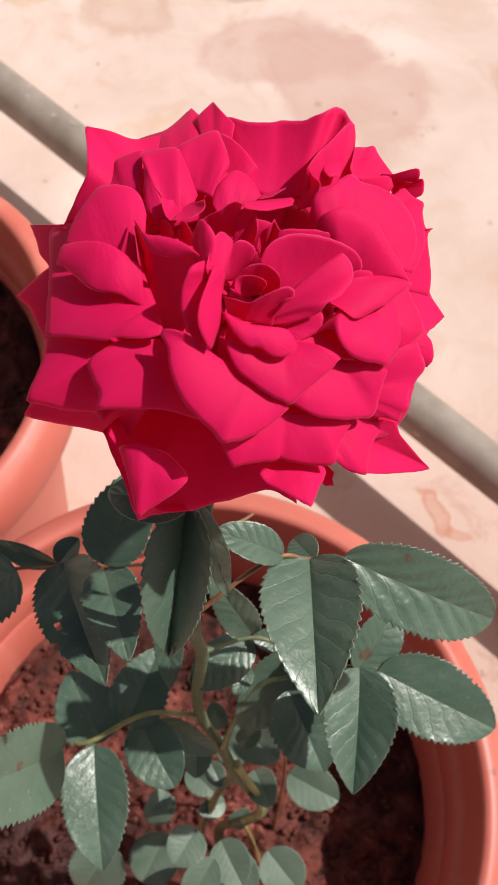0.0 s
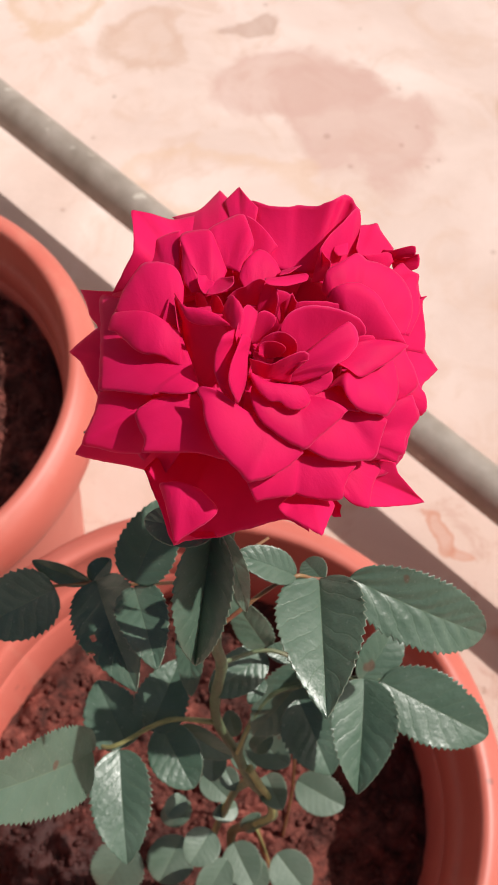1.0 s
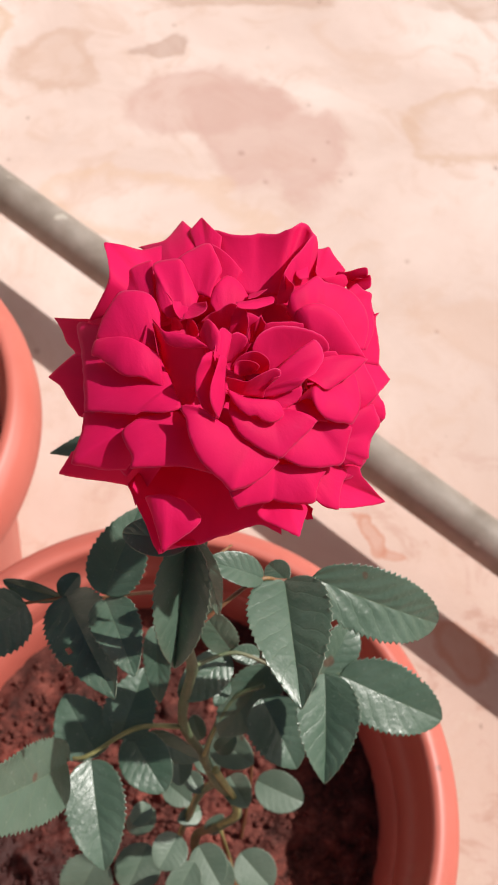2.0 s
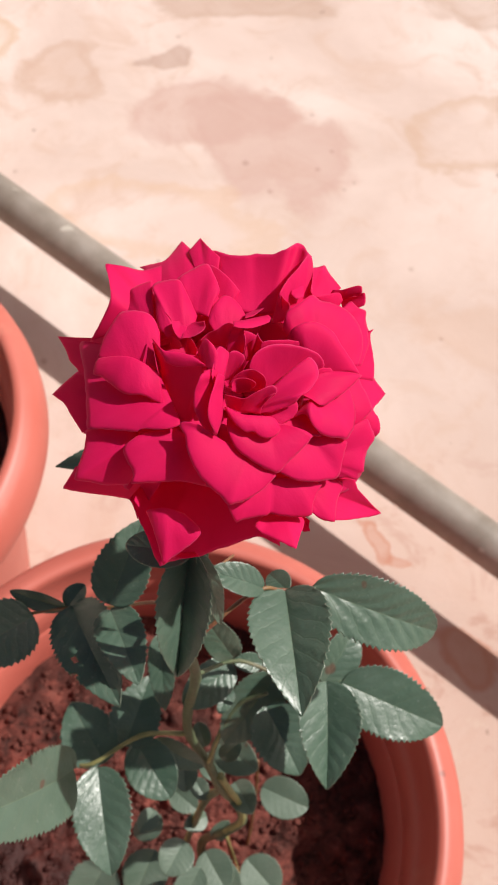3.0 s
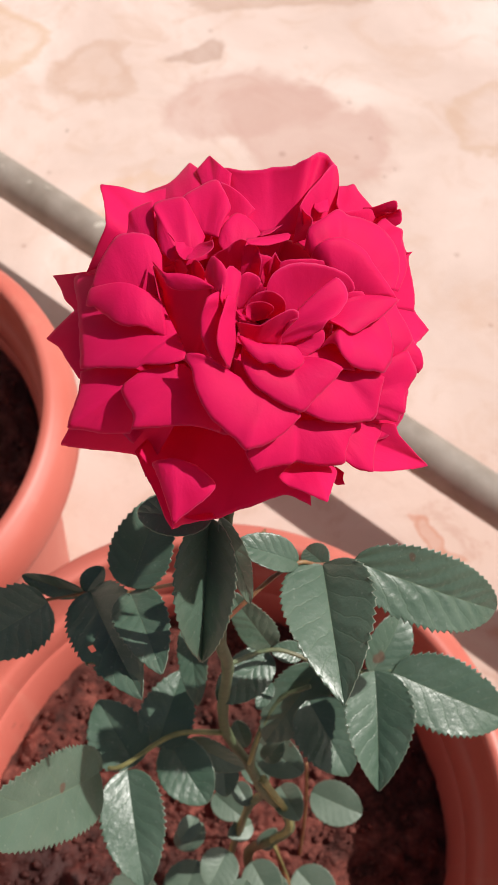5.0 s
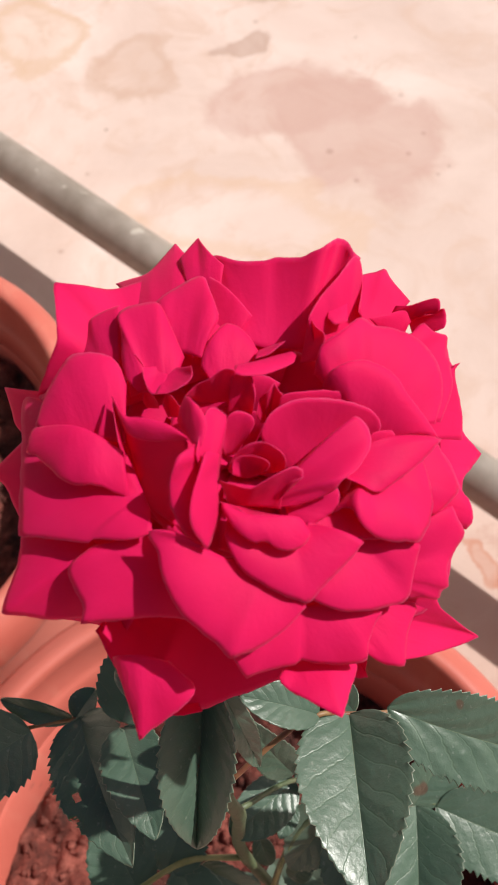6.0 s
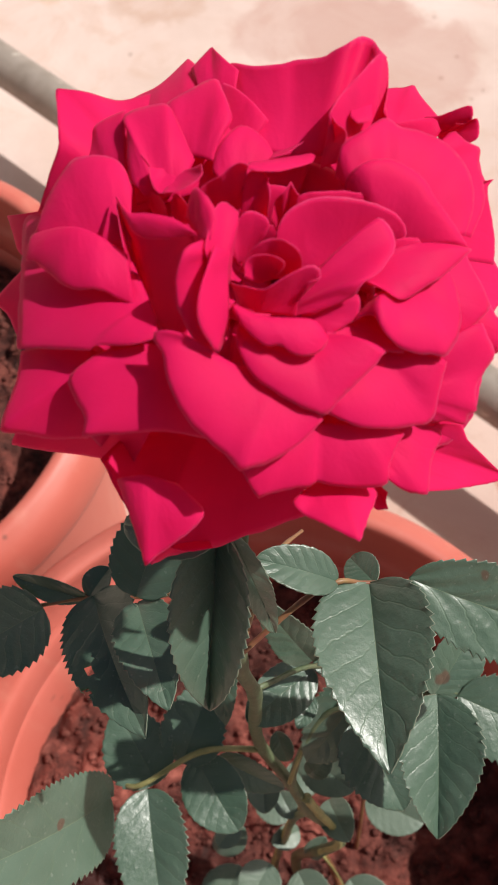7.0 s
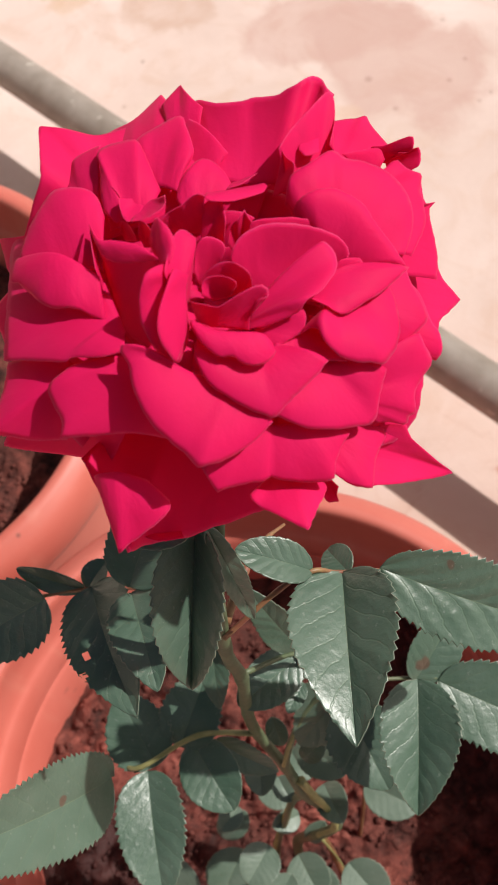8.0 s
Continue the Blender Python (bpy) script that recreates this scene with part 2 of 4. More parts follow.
def floor_material():
    m = Nodes("cement_floor")
    o = m.coord()
    wob = m.node("ShaderNodeTexNoise", Vector=o, Scale=6.0, Detail=5.0)
    shift = m.node("ShaderNodeVectorMath", Vector=wob.outputs["Color"])
    shift.operation = "MULTIPLY_ADD"
    shift.inputs[1].default_value = (0.16, 0.16, 0.0)
    m.put(shift.inputs[2], o)
    warped = m.node("ShaderNodeVectorMath", Vector=shift.outputs[0])
    warped.operation = "SUBTRACT"
    warped.inputs[1].default_value = (0.08, 0.08, 0.0)
    p = warped.outputs[0]

    ragged = m.math("MULTIPLY", m.math("SUBTRACT", m.noise(17.0, 5, 0.62, 0.8, o), 0.5), 0.75)

    def blot(x, y, rx, ry, turn):
        """Distance field of a stain: 0 in the middle, 1 at its edge."""
        mp = m.node("ShaderNodeMapping", Vector=p)
        mp.vector_type = "TEXTURE"
        mp.inputs["Location"].default_value = (x, y, 0)
        mp.inputs["Rotation"].default_value = (0, 0, radians(turn))
        mp.inputs["Scale"].default_value = (rx, ry, 1)
        ln = m.node("ShaderNodeVectorMath", Vector=mp.outputs[0])
        ln.operation = "LENGTH"
        return m.math("ADD", ln.outputs["Value"], ragged)

    cloud = m.noise(2.6, 6, 0.62, 0.6, o)
    mid = m.noise(11.0, 6, 0.66, 1.2, o)
    fine = m.noise(240.0, 4, 0.65, 0.0, o)
    col = m.ramp(cloud, [(0.30, (0.522, 0.39, 0.339)), (0.52, (0.611, 0.48, 0.431)), (0.72, (0.699, 0.595, 0.557))])
    col = m.mix(m.math("MULTIPLY", m.grey(mid, 0.47, 0.68), 0.6), col, (0.532, 0.375, 0.304))
    far = m.node("ShaderNodeSeparateXYZ", Vector=o).outputs[1]
    pinky = m.math("SUBTRACT", 1.0, m.grey(far, 0.15, 0.65))
    col = m.mix(m.math("MULTIPLY", pinky, 0.6), col, (0.463, 0.31, 0.248))
    worn = m.noise(13.0, 6, 0.68, 1.0, o)
    col = m.mix(m.math("MULTIPLY", m.math("MULTIPLY", m.grey(worn, 0.52, 0.66), pinky), 0.6), col, (0.394, 0.22, 0.167))
    col = m.mix(m.math("MULTIPLY", m.math("MULTIPLY", m.grey(worn, 0.46, 0.34), pinky), 0.5), col, (0.552, 0.43, 0.365))
    for x, y, rx, ry, turn, fill, ring, dark in (
        (0.060, 1.020, 0.130, 0.072, -6, 0.60, 0.14, (0.485, 0.315, 0.272)),
        (0.150, 0.950, 0.135, 0.095, -40, 0.66, 0.18, (0.485, 0.315, 0.272)),
        (-0.168, 1.105, 0.078, 0.066, 30, 0.30, 0.50, (0.48, 0.325, 0.255)),
        (0.006, 1.146, 0.034, 0.022, 0, 0.80, 0.1, (0.43, 0.30, 0.25)),
        (0.455, 1.005, 0.088, 0.072, 10, 0.05, 0.70, (0.512, 0.355, 0.273)),
        (0.120, 1.290, 0.130, 0.050, 0, 0.75, 0.3, (0.473, 0.335, 0.273)),
        (0.560, 1.300, 0.130, 0.050, 0, 0.6, 0.3, (0.473, 0.335, 0.273)),
        (-0.330, 1.190, 0.060, 0.090, 20, 0.3, 0.6, (0.532, 0.365, 0.258)),
        (0.420, 0.620, 0.100, 0.060, -30, 0.45, 0.1, (0.512, 0.345, 0.268)),
        (-0.020, 0.820, 0.150, 0.070, -10, 0.0, 0.45, (0.552, 0.37, 0.258)),
        (0.240, 0.345, 0.012, 0.030, 10, 0.45, 0.5, (0.453, 0.2, 0.132)),
        (0.262, 0.318, 0.018, 0.007, 0, 0.5, 0.3, (0.453, 0.2, 0.132)),
        (0.330, 0.200, 0.045, 0.025, -50, 0.5, 0.4, (0.433, 0.2, 0.132)),
    ):
        d = blot(x, y, rx, ry, turn)
        inside = m.math("SUBTRACT", 1.0, m.grey(d, 0.80, 1.08))
        band = m.math("MULTIPLY", m.grey(d, 0.62, 0.95), m.math("SUBTRACT", 1.0, m.grey(d, 1.0, 1.15)))
        mask = m.math("MINIMUM", m.math("ADD", m.math("MULTIPLY", inside, fill), m.math("MULTIPLY", band, ring)), 0.9)
        mask = m.math("MULTIPLY", mask, m.math("ADD", 0.55, m.math("MULTIPLY", mid, 0.8)))
        col = m.mix(mask, col, dark)
    # small dark spots
    for x, y, r in ((0.11, 0.931, 0.0055), (0.216, 0.92, 0.0035), (0.216, 1.032, 0.004), (0.143, 0.876, 0.004), (0.24, 0.957, 0.003), (-0.248, 0.776, 0.004), (-0.162, 0.585, 0.005), (0.252, 0.881, 0.003), (0.013, 1.201, 0.004), (-0.222, 0.909, 0.003), (0.333, 0.736, 0.004), (0.359, 0.619, 0.003)):
        mp = m.node("ShaderNodeVectorMath", Vector=o)
        mp.operation = "DISTANCE"
        mp.inputs[1].default_value = (x, y, 0)
        edge = m.math("ADD", mp.outputs["Value"], m.math("MULTIPLY", fine, 0.003))
        dot = m.math("SUBTRACT", 1.0, m.grey(edge, r * 0.7, r + 0.0035))
        col = m.mix(m.math("MULTIPLY", dot, 0.4), col, (0.27, 0.15, 0.11))
    speck = m.grey(m.noise(42.0, 2, 0.45, 0.0, o), 0.745, 0.775)
    col = m.mix(m.math("MULTIPLY", speck, 0.55), col, (0.25, 0.16, 0.12))
    rough = m.math("ADD", 0.72, m.math("MULTIPLY", mid, 0.2))
    nrm = m.bump(m.math("ADD", mid, m.math("MULTIPLY", fine, 0.25)), 0.25, 0.004)
    return m.done(col, rough, nrm, 0.3)


def plaster_material():
    m = Nodes("cream_plaster")
    o = m.coord()
    n = m.noise(5.0, 6, 0.6, 0.4, o)
    fine = m.noise(150.0, 4, 0.6, 0.0, o)
    col = m.ramp(n, [(0.3, (0.50, 0.43, 0.36)), (0.7, (0.62, 0.54, 0.46))])
    return m.done(col, 0.85, m.bump(fine, 0.3, 0.003), 0.3)


def pipe_material():
    m = Nodes("grey_pvc_pipe")
    o = m.coord()
    n = m.noise(22.0, 5, 0.6, 0.2, o)
    fine = m.noise(300.0, 3, 0.6, 0.0, o)
    col = m.ramp(n, [(0.3, (0.20, 0.165, 0.135)), (0.7, (0.33, 0.285, 0.250))])
    paint = m.grey(m.noise(30.0, 3, 0.5, 0.4, o), 0.66, 0.70)
    col = m.mix(m.math("MULTIPLY", paint, 0.7), col, (0.50, 0.45, 0.39))
    return m.done(col, 0.5, m.bump(fine, 0.15, 0.001), 0.4)


PETAL, STEM, TWIG = petal_material(), stem_material(), twig_material()
LEAF = leaf_material("rose_leaf", (0.050, 0.094, 0.062), (0.100, 0.152, 0.112), 1.0, 0.20)
PALE_LEAF = leaf_material("pale_lower_leaf", (0.072, 0.118, 0.080), (0.140, 0.188, 0.142), 0.5, 0.32)
POT, SOIL, FLOOR, PIPE = pot_material(), soil_material(), floor_material(), pipe_material()
PLASTER = plaster_material()
SHOOT = shoot_material()


# ---- building blocks ----
def part(name, bm, material, parent=None, label="", smooth=True):
    me = bpy.data.meshes.new(name)
    bm.to_mesh(me)
    bm.free()
    me.materials.append(material)
    if smooth:
        me.polygons.foreach_set("use_smooth", [True] * len(me.polygons))
    ob = new(name, me)
    if parent is not None:
        ob.parent = parent
    return tagged(ob, label)


def spline(points, steps):
    """Catmull-Rom curve through the points."""
    p = [Vector(q) for q in points]
    p = [2 * p[0] - p[1]] + p + [2 * p[-1] - p[-2]]
    out = []
    for i in range(1, len(p) - 2):
        a, b, c, d = p[i - 1 : i + 3]
        for k in range(steps):
            t = k / steps
            out.append(0.5 * (2 * b + (c - a) * t + (2 * a - 5 * b + 4 * c - d) * t**2 + (3 * b - a - 3 * c + d) * t**3))
    return out + [p[-2]]


def tube(points, r0, r1, steps=6, sides=10, nodes=0.0, seed=0):
    """A tapered round rod along a curve; nodes makes it knobbly."""
    rnd = random.Random(seed)
    line = spline(points, steps)
    bm = bmesh.new()
    rings = []
    side = Vector((1, 0, 0.1))
    for i, c in enumerate(line):
        d = (line[min(i + 1, len(line) - 1)] - line[max(i - 1, 0)]).normalized()
        side = (side - d * side.dot(d)).normalized()
        up = d.cross(side)
        r = r0 + (r1 - r0) * i / (len(line) - 1)
        r *= 1 + nodes * (rnd.random() - 0.3) + (nodes * 1.2 if i % steps == 0 else 0)
        rings.append([bm.verts.new(c + r * (math.cos(a) * side + math.sin(a) * up)) for a in (2 * math.pi * k / sides for k in range(sides))])
    for a, b in zip(rings, rings[1:]):
        for k in range(sides):
            bm.faces.new((a[k], a[(k + 1) % sides], b[(k + 1) % sides], b[k]))
    bm.faces.new(rings[0][::-1])
    bm.faces.new(rings[-1])
    return bm


def lathe(profile, sides):
    bm = bmesh.new()
    rings = []
    for r, z in profile:
        if r < 1e-6:
            rings.append([bm.verts.new((0, 0, z))])
        else:
            rings.append([bm.verts.new((r * math.cos(2 * math.pi * k / sides), r * math.sin(2 * math.pi * k / sides), z)) for k in range(sides)])
    for a, b in zip(rings, rings[1:]):
        for k in range(sides):
            j = (k + 1) % sides
            if len(a) == 1:
                bm.faces.new((a[0], b[j], b[k]))
            elif len(b) == 1:
                bm.faces.new((a[k], a[j], b[0]))
            else:
                bm.faces.new((a[k], a[j], b[j], b[k]))
    bmesh.ops.recalc_face_normals(bm, faces=bm.faces)
    return bm


def sheet(point, nu, nv, thick):
    """A thin closed skin from point(u, v), u from 0 to 1 along it and v from -1 to 1 across it, with uv coordinates."""
    grid = [[point(i / nu, 2 * j / nv - 1) for j in range(nv + 1)] for i in range(nu + 1)]
    bm = bmesh.new()
    lay = bm.loops.layers.uv.new("uv")
    top, low = [], []
    for i in range(nu + 1):
        rt, rl = [], []
        for j in range(nv + 1):
            du = grid[min(i + 1, nu)][j] - grid[max(i - 1, 0)][j]
            dv = grid[i][min(j + 1, nv)] - grid[i][max(j - 1, 0)]
            n = dv.cross(du)
            n = n.normalized() if n.length > 1e-12 else Vector((0, 0, 1))
            taper = 0.35 if i in (0, nu) or j in (0, nv) else 1.0
            rt.append(bm.verts.new(grid[i][j] + n * thick * 0.5 * taper))
            rl.append(bm.verts.new(grid[i][j] - n * thick * 0.5 * taper))
        top.append(rt)
        low.append(rl)

    def face(vs, uvs, smooth=True):
        f = bm.faces.new(vs)
        f.smooth = smooth
        for loop, w in zip(f.loops, uvs):
            loop[lay].uv = w

    def w(i, j):
        return (j / nv, i / nu)

    for i in range(nu):
        for j in range(nv):
            c = ((i, j), (i, j + 1), (i + 1, j + 1), (i + 1, j))
            face([top[a][b] for a, b in c], [w(a, b) for a, b in c])
            face([low[a][b] for a, b in c[::-1]], [w(a, b) for a, b in c[::-1]])
    ring = [(0, j) for j in range(nv)] + [(i, nv) for i in range(nu)] + [(nu, j) for j in range(nv, 0, -1)] + [(i, 0) for i in range(nu, 0, -1)]
    for a, b in zip(ring, ring[1:] + ring[:1]):
        face([top[b[0]][b[1]], top[a[0]][a[1]], low[a[0]][a[1]], low[b[0]][b[1]]], [w(*b), w(*a), w(*a), w(*b)], False)
    return bm


FACING = Vector((0.0, -0.35, 0.94))

# ---- floor, pipe ----
bm = bmesh.new()
bmesh.ops.create_grid(bm, x_segments=8, y_segments=8, size=60)
floor = part("floor", bm, FLOOR)
tagged(floor, "sunlit pinkish cement terrace floor with damp stains", "floor", kind="structure")

AXIS = Vector((0.7533, -0.6577, 0))
PIPE_AT, PIPE_R = Vector((0.2837, 0.3245, 0.1136)), 0.0244
ends = [PIPE_AT - AXIS * 2.4, PIPE_AT + AXIS * 2.4]
drop = Vector((0, 0, -PIPE_AT.z))
pipe_line = [ends[0] + drop, ends[0] + drop * 0.5, ends[0] + AXIS * 0.05]
pipe_line += [PIPE_AT + AXIS * (-1.8 + 0.6 * k) for k in range(7)]
pipe_line += [ends[1] - AXIS * 0.05, ends[1] + drop * 0.5, ends[1] + drop]
pipe = part("water_pipe", tube(pipe_line, PIPE_R, PIPE_R, 8, 32), PIPE)
tagged(pipe, "long grey plastic pipe running just above the floor", "pipe")

# unseen walls added behind and beside the camera to bounce warm light in
def bounce_wall(name, x, y, sx, sy):
    bm = bmesh.new()
    bmesh.ops.create_cube(bm, size=1, matrix=Matrix.Translation((x, y, 0.55)) @ Matrix.Diagonal((sx, sy, 1.1, 1)))
    bmesh.ops.bevel(bm, geom=bm.edges[:], offset=0.012, segments=2, affect="EDGES")
    tagged(part(name, bm, PLASTER, None, "", False), "plain cream plastered wall, unseen, added to bounce warm light", "wall", kind="structure")


bounce_wall("bounce_west", -1.6, 0.4, 0.2, 4.4)
bounce_wall("bounce_south", 0.6, -1.7, 4.2, 0.2)

# ---- pots ----
RIM = 0.4056
POT_PROFILE = [
    (0.0, 0.0), (0.122, 0.0), (0.127, 0.006), (0.130, 0.02), (0.158, 0.31), (0.163, 0.345), (0.168, 0.352),
    (0.184, 0.354), (0.1895, 0.359), (0.1920, 0.368), (0.1915, 0.380), (0.1895, 0.390), (0.1865, 0.3965), (0.1835, 0.3998),
    (0.1812, 0.4015), (0.1790, 0.4032), (0.1765, 0.4048), (0.1735, RIM), (0.1705, 0.4050), (0.1690, 0.4030), (0.1682, 0.398),
    (0.1665, 0.372), (0.1635, 0.369), (0.1605, 0.366), (0.1590, 0.345), (0.1560, 0.342), (0.1530, 0.30), (0.118, 0.03), (0.0, 0.028),
]


def flower_pot():
    """Body (outer wall, foot and inner wall) and the rolled rim that sits on it."""
    pot = new("flower_pot")
    pot.empty_display_size = 0.05
    top, end = 5, len(POT_PROFILE) - 5
    bm = lathe(POT_PROFILE[: top + 1], 128)
    inner = lathe(POT_PROFILE[end:], 128)
    me = bpy.data.meshes.new("inner")
    inner.to_mesh(me)
    inner.free()
    bm.from_mesh(me)
    bpy.data.meshes.remove(me)
    part("body", bm, POT, pot)
    part("rim", lathe(POT_PROFILE[top : end + 1], 128), POT, pot, "thick rolled rim with a stepped lip")
    return tagged(pot, "large terracotta-coloured plastic flower pot with a thick rolled rim", "flower pot", "flower pots")


def soil_bed(seed, level):
    """A lumpy bed of earth with loose clods, in one mesh."""
    rnd = random.Random(seed)
    bm = bmesh.new()
    rings, sides = 70, 220
    rows = [[bm.verts.new((0, 0, level))]]
    for i in range(1, rings + 1):
        r = 0.1535 * i / rings
        row = []
        for k in range(sides):
            a = 2 * math.pi * k / sides
            p = Vector((r * math.cos(a), r * math.sin(a), seed * 3.1))
            h = 0.009 * noise.noise(p * 14) + 0.007 * noise.noise(p * 40) + 0.005 * noise.noise(p * 95) + 0.0045 * noise.noise(p * 210)
            row.append(bm.verts.new((p.x, p.y, level + h)))
        rows.append(row)
    for k in range(sides):
        bm.faces.new((rows[0][0], rows[1][k], rows[1][(k + 1) % sides]))
    for a, b in zip(rows[1:], rows[2:]):
        for k in range(sides):
            bm.faces.new((a[k], b[k], b[(k + 1) % sides], a[(k + 1) % sides]))
    bm.verts.index_update()
    verts = [tuple(v.co) for v in bm.verts]
    faces = [[v.index for v in f.verts] for f in bm.faces]
    bm.free()
    ico = bmesh.new()
    bmesh.ops.create_icosphere(ico, subdivisions=1, radius=1)
    ico.verts.index_update()
    iv = [v.co.copy() for v in ico.verts]
    jf = [[v.index for v in f.verts] for f in ico.faces]
    ico.free()
    for _ in range(2400):
        r, a = 0.147 * math.sqrt(rnd.random()), rnd.random() * 2 * math.pi
        s = 0.0010 + 0.0032 * rnd.random() ** 3
        c = Vector((r * math.cos(a), r * math.sin(a), 0))
        p = Vector((c.x, c.y, seed * 3.1))
        c.z = level + 0.009 * noise.noise(p * 14) + 0.006 * noise.noise(p * 40) + s * 0.05
        q = Euler((rnd.random() * 6, rnd.random() * 6, rnd.random() * 6)).to_matrix()
        sc = Vector((1, 0.6 + 0.5 * rnd.random(), 0.5 + 0.4 * rnd.random())) * s
        b0 = len(verts)
        verts += [tuple(c + q @ Vector((v.x * sc.x, v.y * sc.y, v.z * sc.z)) * (0.8 + 0.4 * rnd.random())) for v in iv]
        faces += [[b0 + k for k in f] for f in jf]
    me = bpy.data.meshes.new("soil")
    me.from_pydata(verts, [], faces)
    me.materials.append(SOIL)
    me.polygons.foreach_set("use_smooth", [True] * len(me.polygons))
    ob = new("soil", me)
    return tagged(ob, "crumbly red-brown potting soil with small clods", "soil", kind="stuff")


pot = flower_pot()
pot.location = (0.0014, -0.0066, 0)
copy_thing(pot, pose(-0.2844, 0.2701, 0, 0, 0, 70))
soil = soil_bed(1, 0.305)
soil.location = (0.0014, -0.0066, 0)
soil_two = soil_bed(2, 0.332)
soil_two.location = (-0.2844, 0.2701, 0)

# ---- the rose bush ----
bush = new("rose_bush")
bush.location = (0.03, -0.06, 0.30)
bush.empty_display_size = 0.02
tagged(bush, "rose bush with serrated dusty green leaves and one crimson bloom", "rose bush")
BACK = Matrix.Translation(-Vector(bush.location))


def mm(p):
    return Vector(p) * 0.001


def stem(name, points, r0, r1, material, nodes=0.12, seed=0):
    bm = tube([mm(p) for p in points], r0, r1, 6, 10, nodes, seed)
    bm.transform(BACK)
    return part(name, bm, material, bush)


stem("main_stem", [(24, 44, 756), (17, 24, 738), (14, 9, 690), (16, 6, 660), (13, 4, 610), (14, 1, 575), (23, -8, 550), (30, -17, 530), (39, -21, 505), (43, -26, 475), (35, -29, 452), (22, -31, 420), (24, -45, 370), (30, -60, 298)], 0.0019, 0.0027, STEM, 0.10, 1)
stem("side_stem", [(26, -13, 545), (24, -8, 560), (29, 2, 580), (37, 11, 592), (49, 13, 602)], 0.0016, 0.0009, STEM, 0.1, 2)
stem("side_stem", [(30, -17, 530), (23, -17, 490), (18, -24, 460), (14, -30, 440), (10, -40, 400)], 0.0018, 0.0010, STEM, 0.12, 3)
stem("side_stem", [(35, -29, 452), (40, -36, 400), (48, -54, 345), (50, -66, 298)], 0.0014, 0.0018, TWIG, 0.1, 4)
stem("side_stem", [(57, 14, 425), (59, 0, 360), (56, -25, 298)], 0.0008, 0.0012, TWIG, 0.1, 5)
stem("leaf_stalk", [(14, 1, 578), (-8, -1, 587), (-30, -12, 583), (-40, -10, 575)], 0.0012, 0.0008, SHOOT, 0.1, 6)
stem("leaf_stalk", [(14, 12, 716), (2, 29, 684), (-18, 36, 659), (-35, 35, 662), (-49, 32, 665)], 0.0008, 0.0006, TWIG, 0.1, 7)
stem("leaf_stalk", [(16, 8, 657), (35, 20, 632), (57, 13, 625), (70, 13, 622), (80, 13, 622)], 0.0009, 0.0006, STEM, 0.1, 8)
stem("leaf_stalk", [(15, 9, 700), (31, 20, 709), (40, 24, 712), (47, 25, 707), (58, 25, 708)], 0.0008, 0.0006, TWIG, 0.1, 9)
stem("side_stem", [(32, -16, 523), (24, -14, 490), (18, -21, 460), (11, -33, 430), (7, -42, 380)], 0.0015, 0.0010, SHOOT, 0.15, 10)
stem("side_stem", [(29, -13, 543), (34, -18, 530), (40, -23, 513), (42, -28, 485), (34, -30, 462)], 0.0017, 0.0013, SHOOT, 0.2, 11)
stem("side_stem", [(35, -31, 450), (44, -41, 380), (53, -59, 310)], 0.0007, 0.0009, SHOOT, 0.1, 12)
stem("side_stem", [(23, -9, 560), (26, -4, 575), (29, 2, 580)], 0.0008, 0.0006, SHOOT, 0.1, 13)
stem("side_stem", [(15, 14, 698), (20, 30, 694), (25, 40, 691), (31, 47, 686)], 0.0014, 0.0004, TWIG, 0.2, 14)


LEAF_COUNT = [0]


